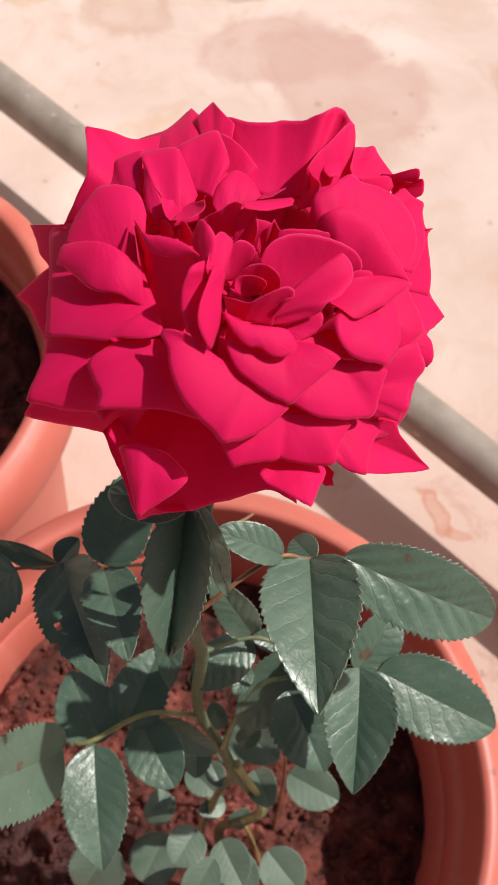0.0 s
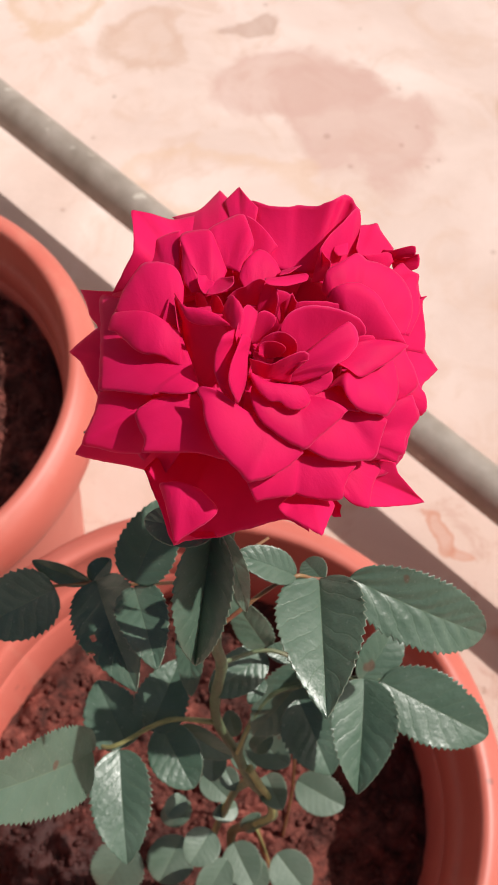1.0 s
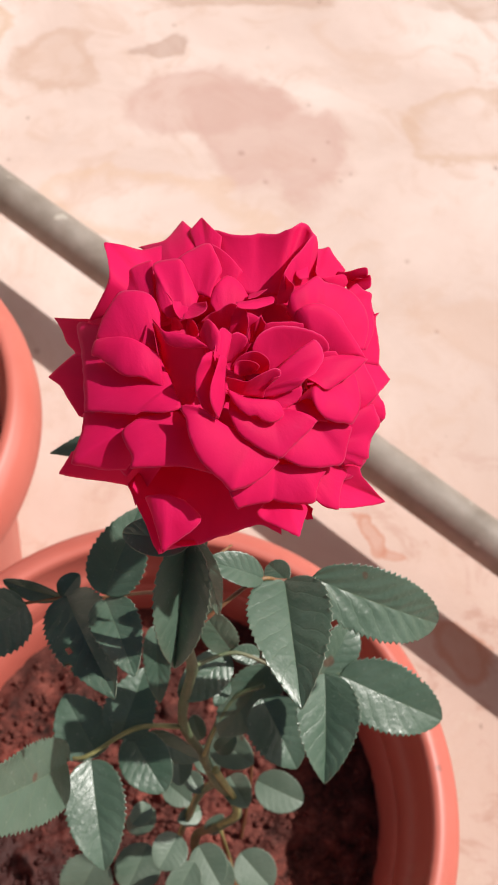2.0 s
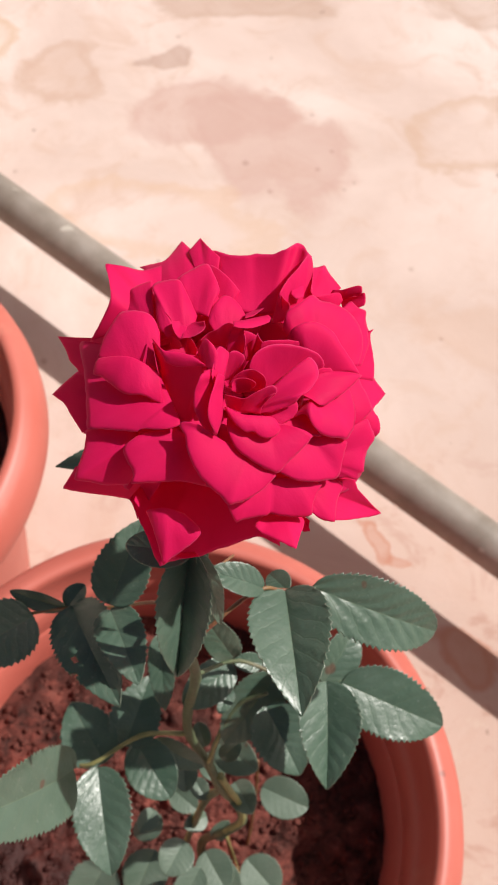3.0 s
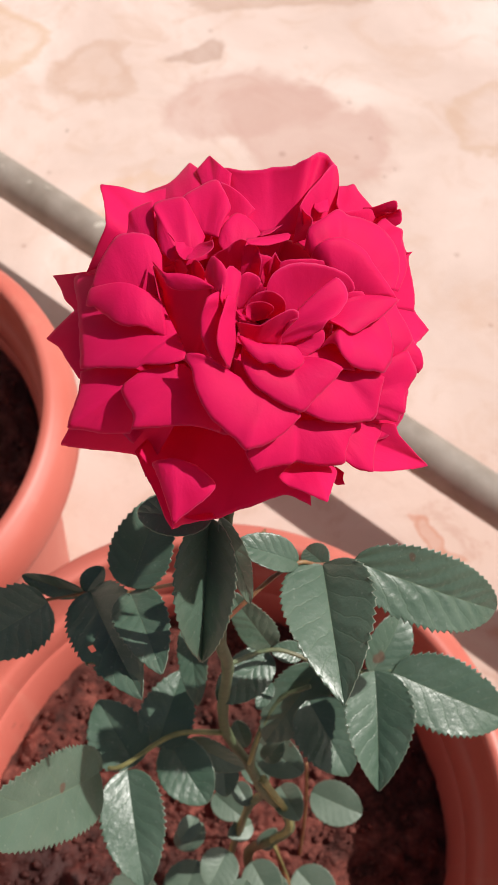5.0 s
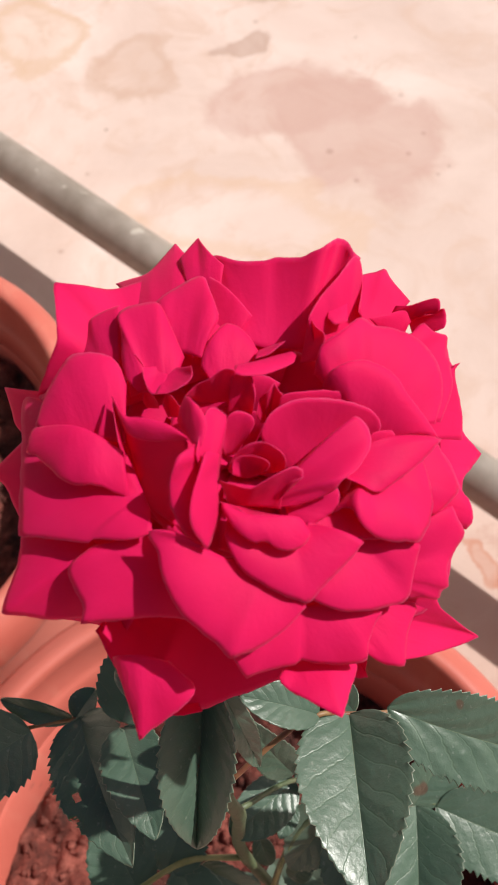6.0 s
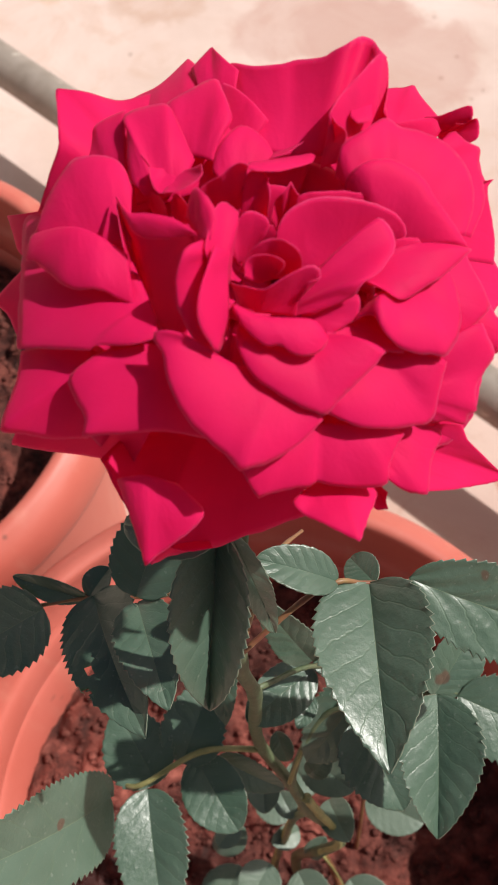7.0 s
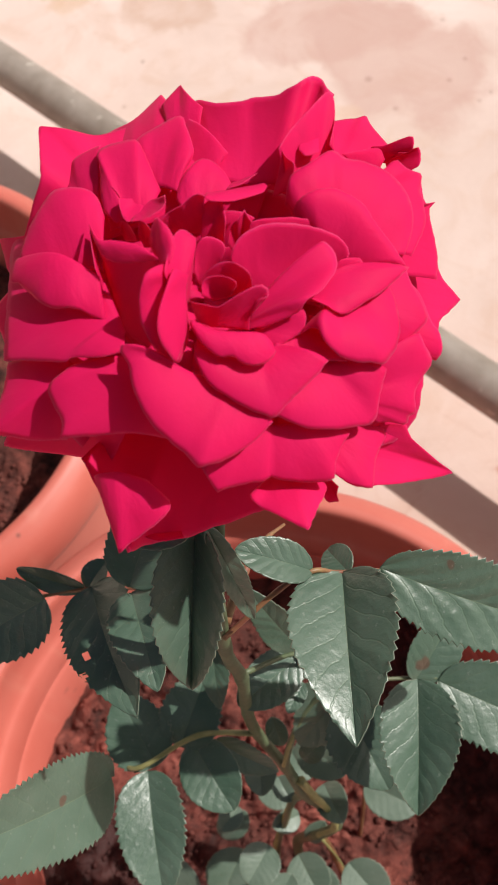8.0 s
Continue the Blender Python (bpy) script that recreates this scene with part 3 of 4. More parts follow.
def leaf(base, tip, width, fold, lean, taper=0.3, holes=(), ribs=0.22):
    """A serrated oval leaflet from base to tip (mm), folded along its midrib and drooping at the tip."""
    LEAF_COUNT[0] += 1
    rnd = random.Random(LEAF_COUNT[0])
    b, t, half = mm(base), mm(tip), width * 0.0005
    low = max(base[2], tip[2]) < 545
    fold += 0.14 * low
    axis = t - b
    length = axis.length
    axis.normalize()
    n = (FACING - axis * FACING.dot(axis)).normalized()
    n = Matrix.Rotation(radians(lean), 3, axis) @ n
    side = axis.cross(n)
    teeth = max(9, int(length * 1000 / 2.5))
    droop, curl = rnd.uniform(0.05, 0.12) * length, rnd.uniform(-0.04, 0.07)
    wave, ph = rnd.uniform(0.02, 0.05) * length, rnd.uniform(0, 6)
    nu, nv = teeth * 5, 20
    small = length < 0.03
    rise, fall = (0.5, 0.6) if small else (0.46, 0.46 + taper)
    peak = (rise / (rise + fall)) ** rise * (fall / (rise + fall)) ** fall
    quilt = 0.0 if small else rnd.uniform(0.7, 1.3) * ribs * 0.001
    size = [rnd.uniform(0.35, 1.5) for _ in range(2 * teeth + 4)]

    def point(u, v):
        w = half * u ** rise * max(0.0, 1 - u) ** fall / peak
        w = max(w, 0.0003)
        v = math.copysign((1 - math.cos(math.pi * abs(v))) / 2, v)
        x = v * w
        lift = 1.2 * fold * abs(x) - 0.15 * fold * x * x / max(half, 1e-4) + wave * 0.35 * math.sin(ph + u * 9 + v) * v * v
        swell = abs(math.sin(math.pi * (6.5 * u - 2.2 * abs(v) * w / half + 0.2 * math.sin(ph + 8 * u))))
        lift += quilt * (swell - 0.6) * min(1.0, 5 * abs(v)) * (1.1 - abs(v)) * min(1.0, 6 * (1 - u))
        if abs(v) > 0.93 and 0.06 < u < 0.985:
            tooth, k = (u * teeth) % 1.0, int(u * teeth) + (teeth if v > 0 else 0)
            x *= 1 + (0.05 if small else 0.12) * (tooth - 0.6) * size[k] * (abs(v) - 0.93) / 0.07
        lift += droop * (4 * u * (1 - u)) * 0.6 + curl * x * (u - 0.3)
        return b + axis * (u * length) + side * x + n * lift

    bm = sheet(point, nu, nv, 0.0004)
    for hu, hv, hr in holes:
        eaten = []
        for f in bm.faces:
            c = f.calc_center_median() - b
            u, v = c.dot(axis) / length, c.dot(side) / half
            if math.hypot(u - hu, 0.5 * (v - hv)) < hr * (1 + 0.4 * math.sin(7 * math.atan2(v - hv, u - hu))):
                eaten.append(f)
        bmesh.ops.delete(bm, geom=eaten, context="FACES")
    bm.transform(BACK)
    return part("leaflet", bm, PALE_LEAF if low else LEAF, bush, "small pale leaflet" if low else "", False)


leaf((48, 25, 707), (50, -22, 716), 29, 0.52, 6, 0.42)
leaf((58.5, 27, 704), (109.5, 17.5, 677), 26, 0.22, 10, 0.12, ribs=0.9)
leaf((40, 24, 712), (20, 27, 722), 12, 0.30, 20)
leaf((80, 12, 622), (126, -5, 607), 30, 0.20, 0, 0.2, holes=[(0.70, -0.9, 0.07)])
leaf((73, 12, 625), (71, -31, 615), 27, 0.55, 0, 0.4)
leaf((72, 12, 622), (86, 34, 630), 19, 0.20, 20)
leaf((33, 22, 630), (17, 35, 660), 14, 0.20, -10)
leaf((33, 22, 620), (11, 4, 622), 18, 0.20, 0)
leaf((54, 22, 600), (30, -3, 575), 25, 0.25, 0)
leaf((48, 8, 600), (63, -21, 590), 27, 0.25, -5)
leaf((28, 6, 530), (48, -10, 538), 19, 0.10, 0)
leaf((-48, 31, 665), (-75, 12, 670), 26, 0.20, 0)
leaf((-36, 35, 662), (-57, 40, 670), 8, 0.30, -20)
leaf((-35, 35, 662), (-28, 43, 667), 10, 0.30, -20)
leaf((-33, 35, 664), (-12, -9, 681), 26, 0.25, 0, 0.35, holes=[(0.52, 0.55, 0.03), (0.66, 0.72, 0.035), (0.8, 0.7, 0.02)])
leaf((-17, 30, 680), (-4, 58, 697), 22, 0.25, 0)
leaf((-17, 29, 677), (-5, -3, 688), 19, 0.25, -10)
leaf((13, 26, 745), (9, -8, 717), 18, 0.90, 0, 0.35)
leaf((14, 21, 755), (-7, 26, 750), 12, 0.20, 0)
leaf((16, 24, 748), (24, 12, 710), 7, 0.30, -15)
leaf((-25, -11, 578), (-41, 16, 582), 27, 0.20, 0)
leaf((-16, -4, 579), (-4, 26, 588), 24, 0.25, 0)
leaf((-36, -18, 606), (-71, -47, 672), 31, 0.25, 0, 0.15)
leaf((-28, -13, 580), (-21, -58, 571), 27, 0.30, 0)
leaf((-11, -2, 580), (5, -27, 576), 23, 0.20, 0)
leaf((-3, -1, 575), (21, -11, 560), 13, 0.30, 10)
leaf((-32, -42, 450), (-48, -65, 430), 30, 0.10, 0)
leaf((-6, -35, 430), (-18, -59, 420), 27, 0.10, 0)
leaf((11, -35, 475), (1, -52, 475), 20, 0.10, 0)
leaf((23, -38, 440), (35, -59, 439), 22, 0.10, 0)
leaf((48, -41, 420), (66, -60, 413), 25, 0.10, 0)
leaf((58, -3, 435), (85, -16, 435), 24, 0.10, 0)
leaf((20, -47, 450), (7, -69, 440), 19, 0.10, 0)
leaf((33, -42, 430), (33, -66, 420), 22, 0.10, 0)
leaf((54, -60, 410), (52, -81, 410), 22, 0.10, 0)
leaf((4, -2, 437), (19, -15, 437), 16, 0.10, 0)
leaf((38, -11, 510), (46, -28, 518), 15, 0.10, 0)
leaf((22, 5, 500), (32, -8, 500), 14, 0.10, 0)
leaf((-2, -19, 450), (-17, -29, 440), 15, 0.10, 0)
leaf((-14, -63, 400), (3, -75, 400), 22, 0.10, 0)
leaf((1, 33, 630), (3, 5, 610), 12, 0.20, 0)
leaf((11, -1, 530), (12, -18, 530), 14, 0.20, 0)
leaf((-5, -17, 460), (-14, -28, 460), 12, 0.20, 0)
leaf((46, 22, 620), (33, 22, 625), 9, 0.20, 0)
leaf((33, 16, 600), (27, 5, 600), 7, 0.20, 0)
leaf((17, -7, 500), (23, -18, 500), 10, 0.20, 0)
leaf((30, -4, 540), (39, 2, 550), 10, 0.20, 0)
leaf((24, -20, 450), (11, -26, 455), 12, 0.20, 0)
leaf((28, -31, 440), (37, -23, 450), 10, 0.20, 0)
leaf((18, 10, 560), (22, 0, 550), 9, 0.20, 0)
leaf((50, 27, 700), (44, 36, 694), 10, 0.20, 0)
leaf((-4, 78, 716), (-36.5, 75, 709), 11, 0.25, 0, 0.5)

# ---- the bloom ----
HEART = Vector((0.028, 0.050, 0.780))
cup = [(0.0, -0.030), (0.003, -0.030), (0.0034, -0.026), (0.0075, -0.021), (0.009, -0.014), (0.0085, -0.008), (0.0, -0.006)]
bm = lathe(cup, 20)
bm.transform(BACK @ Matrix.Translation(HEART + Vector((-0.002, -0.004, 0.0))))
bloom = part("bloom", bm, STEM, bush, "large crimson-pink double rose with pointed petals")

PETAL_COUNT = [0]


def dome(x, y):
    """The height (mm) of the bloom's domed top over its heart."""
    return 41.5 - 0.127 * x + 0.235 * y - 0.0085 * x * x - 0.0094 * y * y + 0.0028 * x * y


def smooth_line(points):
    """A smooth line through anchors, where an anchor given twice is a sharp corner, as a function of the share of its length."""
    anchors = [Vector(p) for p in points]
    runs, run = [], [anchors[0]]
    for p in anchors[1:]:
        if (p - run[-1]).length < 1e-7:
            runs.append(run)
            run = [p]
        else:
            run.append(p)
    runs.append(run)
    line = [anchors[0]]
    for run in runs:
        if len(run) > 1:
            line += spline(run, 8)[1:]
    reach = [0.0]
    for p, q in zip(line, line[1:]):
        reach.append(reach[-1] + (q - p).length)

    def on(s):
        s *= reach[-1]
        for i in range(1, len(reach)):
            if s <= reach[i] + 1e-9:
                return line[i - 1].lerp(line[i], (s - reach[i - 1]) / max(1e-9, reach[i] - reach[i - 1]))
        return line[-1]

    return on, reach[-1]


def petal(foot, rim, rise, bulge, roll):
    """A rose petal that spreads from its foot to its rim; anchors are x, y from the heart and the height over the dome, in mm.
    rise over 1 lifts it early, bulge arches it, roll bends its rim down."""
    PETAL_COUNT[0] += 1
    rnd = random.Random(100 + PETAL_COUNT[0])
    on_foot, _ = smooth_line(foot)
    on_rim, length = smooth_line(rim)
    size = min(1.0, length / 50)
    ph, amp = rnd.uniform(0, 6.28), rnd.uniform(0.1, 0.25) * size
    nv = max(18, min(60, int(length / 1.1)))

    def point(u, v):
        f, r = on_foot((v + 1) / 2), on_rim((v + 1) / 2)
        p = f.lerp(r, u)
        p.z = f.z + (r.z - f.z) * (1 - (1 - u) ** rise)
        p.z += bulge * 4 * u * (1 - 0.9 * u) * (1 - 0.6 * v * v)
        p.z -= roll * max(0.0, (u - 0.72) / 0.28) ** 2
        p.z += amp * math.sin(ph + 3.1 * v + 2.0 * u) * u * (1.2 - u) + 0.06 * size * math.sin(2 * ph + 11 * v) * u * u
        p.z += 0.5 * size * u * (1.1 - u) * noise.noise((p.x * 0.11 + ph, p.y * 0.11, ph))
        if u > 0.9:
            way = Vector((r.x - f.x, r.y - f.y, 0)).normalized()
            p += way * (0.30 * size * noise.noise((v * 9.0 + ph, ph, 0.0)) + 0.14 * noise.noise((v * 31.0, ph, 1.0))) * (u - 0.9) / 0.1
        p.z += dome(p.x, p.y)
        return HEART + p * 0.001

    bm = sheet(point, 16, nv, 0.00016)
    bm.transform(BACK)
    return part("petal", bm, PETAL, bloom, "", False)


# under layers: whorls of broad petals that follow the dome a little lower down
for ring, (count, reach, below, foot) in enumerate(((11, 41, 20, 13), (11, 38, 16, 9), (10, 31, 13, 5), (9, 22, 11, 2), (7, 13, 12, 1), (5, 7, 15, -3))):
    for k in range(count):
        a = 2 * math.pi * (k + 0.37 * ring) / count
        d, s = Vector((math.cos(a), math.sin(a), 0)), Vector((-math.sin(a), math.cos(a), 0))
        if ring < 2 and d.y < -0.45:
            continue
        c = Vector((-3.0, 4.0, 0.0))
        rim = [c + d * reach * (1 - 0.13 * w * w) + s * reach * 0.42 * w + Vector((0, 0, -below - 1.5 * w)) for w in (-1.0, -0.55, 0.0, 0.55, 1.0)]
        low = [c + d * foot + s * reach * 0.15 * w + Vector((0, 0, -below - 13)) for w in (-1.0, 1.0)]
        petal(low, rim, 1.4, 0.5, 0.4)

petal([(-37.5, 17.5, -12.1), (-37.1, 5, -13.3)], [(-42.7, 18.8, -6.8), (-48.3, 23.1, -7.6), (-54.3, 27.6, -7), (-54.3, 27.6, -7), (-51.3, 20.6, -8.5), (-49.6, 16, -10.4), (-47.3, 12.8, -12.1), (-47.1, 11, -12.4)], 1.3, 0, 0)
petal([(-33.4, 2.2, -15.5), (-33.4, -8.2, -15.5)], [(-47.2, 12.1, -12.4), (-51.7, 9.7, -12.4), (-55, 7.3, -12), (-55, 7.3, -12), (-51, 3.1, -13.4), (-48.6, -1.5, -14), (-45.3, -7.2, -14.8)], 1.3, 0, 0)
petal([(-27.4, 2.2, -9.4), (-27.7, 17.8, -9.4)], [(-44.2, 17.9, -9), (-41.3, 21.1, -6), (-38.2, 27.8, -4), (-36.8, 39.8, -3)], 1.3, 0, 0)
petal([(10.1, -19.4, -10.4), (24.5, -10.8, -10.4)], [(5.9, -28.9, -7), (15.8, -28.7, -8), (27.9, -24.8, -10), (34.1, -20.2, -9), (36.1, -14.7, -7), (37.2, -8.3, -7)], 1.3, 0, 0)
petal([(-24.8, 8.9, -7.8), (-7.5, 13.7, -8.4)], [(-36.2, 23.9, -5), (-31.3, 26.3, -3), (-23.4, 27.5, -3), (-17.1, 29.5, -4), (-8.2, 33.1, -5), (-2, 28.7, -7)], 1.3, 0, 0)
petal([(-37.9, 0.2, -19), (-20.9, -4, -19)], [(-44.4, -9.8, -10), (-35.4, -13.9, -9), (-27.2, -15, -10), (-18.9, -14.2, -12)], 1, 0, 0)
petal([(-31.3, -14.6, -18), (-21.6, -20.8, -20)], [(-47.9, -13.7, -19.7), (-49.8, -16.1, -20.2), (-52.2, -17.8, -21), (-52.2, -17.8, -21), (-47.9, -19.3, -22.3), (-41.3, -20.5, -25.2), (-32.8, -22.2, -27.9), (-31.3, -24.1, -27.9), (-30, -27.4, -28)], 1, 0, 0.1)
petal([(-26.2, -15.8, -31), (-9.3, -15.3, -33), (11.3, -20.2, -30)], [(-31.8, -25.8, -18), (-30.5, -27.9, -19), (-29.3, -30.1, -20), (-27.3, -33.8, -21), (-25.2, -39.1, -19), (-23.3, -42.5, -17), (-23.3, -42.5, -17), (-19.2, -39.2, -24), (-12.2, -37.4, -28), (-8.3, -35.9, -29), (-3.7, -34.3, -30), (1.6, -32.3, -31), (5.6, -31.2, -31), (12.2, -33, -30)], 1, 0, 0.1)
petal([(-19.8, -36.2, -27), (-13.4, -36.3, -28)], [(-20.9, -38.6, -22), (-17.2, -39.5, -22), (-12.4, -38.5, -24)], 1, 0.3, 0.1)
petal([(-24.7, -33.2, -5.5), (-21.1, -33.6, -4.5), (-16.1, -34.3, -7)], [(-26.8, -33.1, -7), (-25.2, -37.2, -4.5), (-23.6, -41.9, -3), (-22.2, -46.7, -1), (-22.2, -46.7, -1), (-19.5, -44.7, -2.2), (-16.4, -43, -2.6), (-13.9, -41.4, -3.3), (-12.3, -39.8, -4.3), (-12.1, -38.1, -5.6), (-13.2, -37.3, -6.6), (-14.8, -37.3, -7.8)], 0.8, 1, 0.1)
petal([(-30.6, -14.3, -3.1), (-23.9, -20.8, -4)], [(-42.9, -12.6, -3), (-43.2, -17.6, -1), (-44.1, -20.8, 0.3), (-45.5, -24.5, 2), (-45.8, -26.7, 3), (-45.8, -26.7, 3), (-41.9, -26.8, 0), (-37.4, -27.2, -3), (-31.7, -26.6, -7)], 1.2, 0.3, 0.2)
petal([(-18.3, -17, -1.4), (-9, -23.1, -3.5)], [(-28.2, -18.2, 0.5), (-32.3, -21.5, 2.6), (-31.6, -24.6, 2.8), (-29.8, -27.8, 3.4), (-30.5, -30.5, 4), (-30.5, -30.5, 4), (-25, -29.9, 1.5), (-17.7, -29, -1.5), (-10.5, -28.6, -6)], 1.2, 0.3, 0.2)
petal([(-24.4, 2, -4.2), (-18.2, -12.3, -3.6)], [(-41.9, 14.8, -4), (-46.1, 17, -5), (-44, 4.1, -3), (-42.8, -7.1, -0.5), (-42.3, -14.5, 1), (-42.3, -14.5, 1), (-34.9, -16.6, 1.5), (-28.9, -18.4, 2.2), (-27.5, -18, 2.4), (-20.9, -19, 3), (-17.3, -17.6, 2)], 1.5, 0.2, 0.1)
petal([(22.7, -28, -12.4), (25.4, -21.9, -11.2)], [(26, -32.2, -7), (31.9, -30, -9), (38.3, -26.9, -12), (43.7, -23.9, -14), (43.7, -23.9, -14), (40.1, -23.7, -12), (36.4, -22.9, -10), (33.8, -22.1, -9), (33, -20.9, -8), (30.7, -21.2, -8)], 1.2, 0.2, 0.1)
petal([(15.1, -30.2, -15), (17.7, -29.8, -15)], [(16, -33.3, -11), (17.1, -35, -10), (19.4, -35, -9), (19.4, -35, -9), (19, -33.7, -10), (19.4, -32.1, -11)], 1, 0.1, 0)
petal([(15.7, -28, -6.8), (22.1, -23.3, -6.2)], [(17.8, -32.3, -3), (21.4, -34.1, -2), (24.2, -34.5, -1), (26, -34.3, -1), (26, -34.3, -1), (26.3, -30.5, -3), (27.3, -26.9, -5), (28.8, -24.3, -6), (28.3, -23.2, -6)], 1.3, 0.3, 0.2)
petal([(5.9, -32.6, -10), (13.6, -28.4, -12)], [(2.8, -36.7, -5), (3.4, -38.2, -3), (5.3, -39.7, -1), (9.7, -42.4, 4), (13.7, -44.5, 8), (13.7, -44.5, 8), (14.9, -40.8, 3), (16.5, -36.1, -3), (17, -33.7, -6), (15.6, -32.8, -7), (14.2, -33, -8)], 1, 0.5, 0.2)
petal([(1.2, -27.6, -3.7), (16.7, -25.4, -3.1)], [(-5, -35.2, 2), (-3.9, -37, 1), (-2.8, -38.4, 1), (-2.8, -38.4, 1), (-0.2, -37.3, 0), (3.1, -36.4, -0.5), (6.1, -35.7, -1), (6.8, -34.8, -2), (9, -35.2, -1.5), (13.8, -35.3, -0.5), (18.4, -34.5, 0.5), (19, -31.5, -0.5), (21.5, -26.5, -2)], 1.6, 0.2, 0.2)
petal([(29.4, 12, -17.3), (28.1, -0.6, -17.3)], [(41.8, 18.4, -15.4), (42.8, 16, -17.7), (47.2, 13.2, -19), (47.2, 13.2, -19), (44.3, 8.9, -18.7), (41.7, 5.1, -17.9), (40.6, -0.4, -17.3)], 1.2, 0.2, 0.1)
petal([(29.6, 17.4, -9.4), (28.4, 5.7, -10)], [(37.9, 27, -1.9), (38.2, 20.6, -2.1), (40.7, 22.8, -3), (40.7, 22.8, -3), (39.3, 20.4, -4.2), (40.5, 16.8, -7.4), (41, 13.8, -9.3), (40.8, 9.8, -10.8)], 1.3, 0.2, 0.1)
petal([(25.5, -2.2, -8.7), (26.9, -11, -8.7)], [(33.2, 4.6, -6), (36.2, 1.6, -5), (38.2, -3.9, -3), (39.7, -5.8, -2), (40.2, -8.8, -2), (39, -10, -4)], 1.2, 0.3, 0.1)
petal([(23.3, -0.8, -5.7), (22.8, -7.9, -5.7)], [(33.6, 5.5, -4), (34.1, 2.4, -3), (35.7, -0.5, -2), (37.3, -4.4, -1), (36.2, -6.4, -1), (33, -9.4, -2), (31.1, -10.1, -3)], 1.5, 0.2, 0.1)
petal([(22, -18.3, -3.8), (21.9, -22.1, -4.3)], [(28.9, -15.7, -1), (30.5, -12.1, 0), (34.9, -8.9, 1), (36.1, -10.4, 1.5), (37.8, -12.5, 1), (36.1, -15, 0), (34.4, -18, 0), (34.4, -21.7, 0), (34.4, -21.7, 0), (33.1, -21.8, -1), (32.5, -23.4, -1), (29.4, -23.3, -2), (26.6, -23.7, -3)], 1.6, 0.3, 0.2)
petal([(10.3, -10.4, -5), (17.7, -8.2, -5)], [(7.9, -17.1, -1), (12, -17.6, -1), (16.7, -17.1, 0), (21.6, -16.5, 0)], 1.5, 0, 0)
petal([(9.6, -19.7, -2.6), (20.8, -15, -2.6)], [(7.1, -25.9, 0), (10, -27.3, 1.5), (13.1, -28.2, 2), (17.3, -28.1, 2), (22.4, -26.5, 1), (26.2, -24.7, 0), (27.4, -21.1, 1), (28.8, -16.3, 1)], 1.7, 0.3, 0.3)
petal([(-31, 15.3, -5), (-21, 28.9, -5)], [(-42.5, 15.5, -3.9), (-40.1, 17.1, -0.7), (-37.3, 20.1, 3.2), (-36.4, 21.7, 4.9), (-36.7, 25.6, 7.3), (-38.4, 35.2, 10.5), (-38.4, 35.2, 10.5), (-33.4, 34.9, 6.6), (-28.4, 37.2, 0.6), (-23.8, 39.7, -1.4), (-20, 42.4, -2.8)], 1, 0, 0.1)
petal([(-20.9, 27.6, -4), (-10.8, 27.6, -5)], [(-29.5, 45.8, -3), (-24.1, 43.2, -2), (-21.6, 43, -1.5), (-19.4, 46.7, -1), (-16.4, 53, 1), (-16.4, 53, 1), (-14.1, 47.6, -0.5), (-10.6, 42.4, -2), (-9, 40.1, -3)], 1, 0.3, 0.1)
petal([(-12.6, 34.8, -3.2), (-6.1, 33.5, -3.6)], [(-14.7, 43.3, 0), (-12.4, 46.4, 1.8), (-10.9, 48.9, 2.8), (-10.9, 48.9, 2.8), (-9.6, 45, 2.2), (-7.6, 41.4, 0.8), (-5.4, 38.6, -0.6)], 1, 0.1, 0)
petal([(-3.5, 21.7, -8), (3.8, 19.9, -8), (12.6, 20.2, -7)], [(-9.9, 39.4, -3), (-8.1, 43.6, -1), (-6.5, 42.8, 0), (-2.7, 39.7, 0.1), (2.3, 38.2, 0.9), (4.9, 38.5, 1.7), (9.7, 36.7, 3.7), (11.6, 36.9, 5.2), (13.4, 36.9, 6.6), (15.4, 38.3, 7.9), (16.8, 40, 8), (18.5, 39.4, 7.9), (19.6, 35.8, 7.6), (20.9, 36, 6.3)], 0.9, -0.8, 0)
petal([(21.7, 24.3, -3), (11.4, 16.5, -4)], [(19.6, 23.7, 2), (20.8, 30, 4), (20.7, 34.1, 6.5), (19.5, 34.9, 7.1), (16.1, 28.8, 6), (13.6, 25.9, 4.4), (11.5, 22.4, 3.3), (10.2, 19.9, 2.5)], 1, 0.4, 0.1)
petal([(10.1, 22.2, -4), (8.6, 15.3, -6)], [(10.4, 21, 2), (11.6, 18.5, 2), (13.1, 17, 2), (12.6, 15.3, 0), (11.4, 14.5, -3)], 1, 0.2, 0.1)
petal([(14.5, 25.2, 1), (17.8, 27.5, 1)], [(13.8, 21.5, 1.5), (15.1, 20.1, 1.5), (17.6, 21.5, 1.5)], 1, 0.3, 0.2)
petal([(16.4, 26.8, -7.1), (26.9, 29.3, -7.7)], [(18.7, 39.9, -4.5), (22.2, 42.4, -4), (25.4, 45.2, -4), (27.8, 46.9, -3), (27.8, 46.9, -3), (28.8, 43.7, -4), (30.6, 41.3, -5), (32.5, 39.4, -6)], 1.2, 0.2, 0.1)
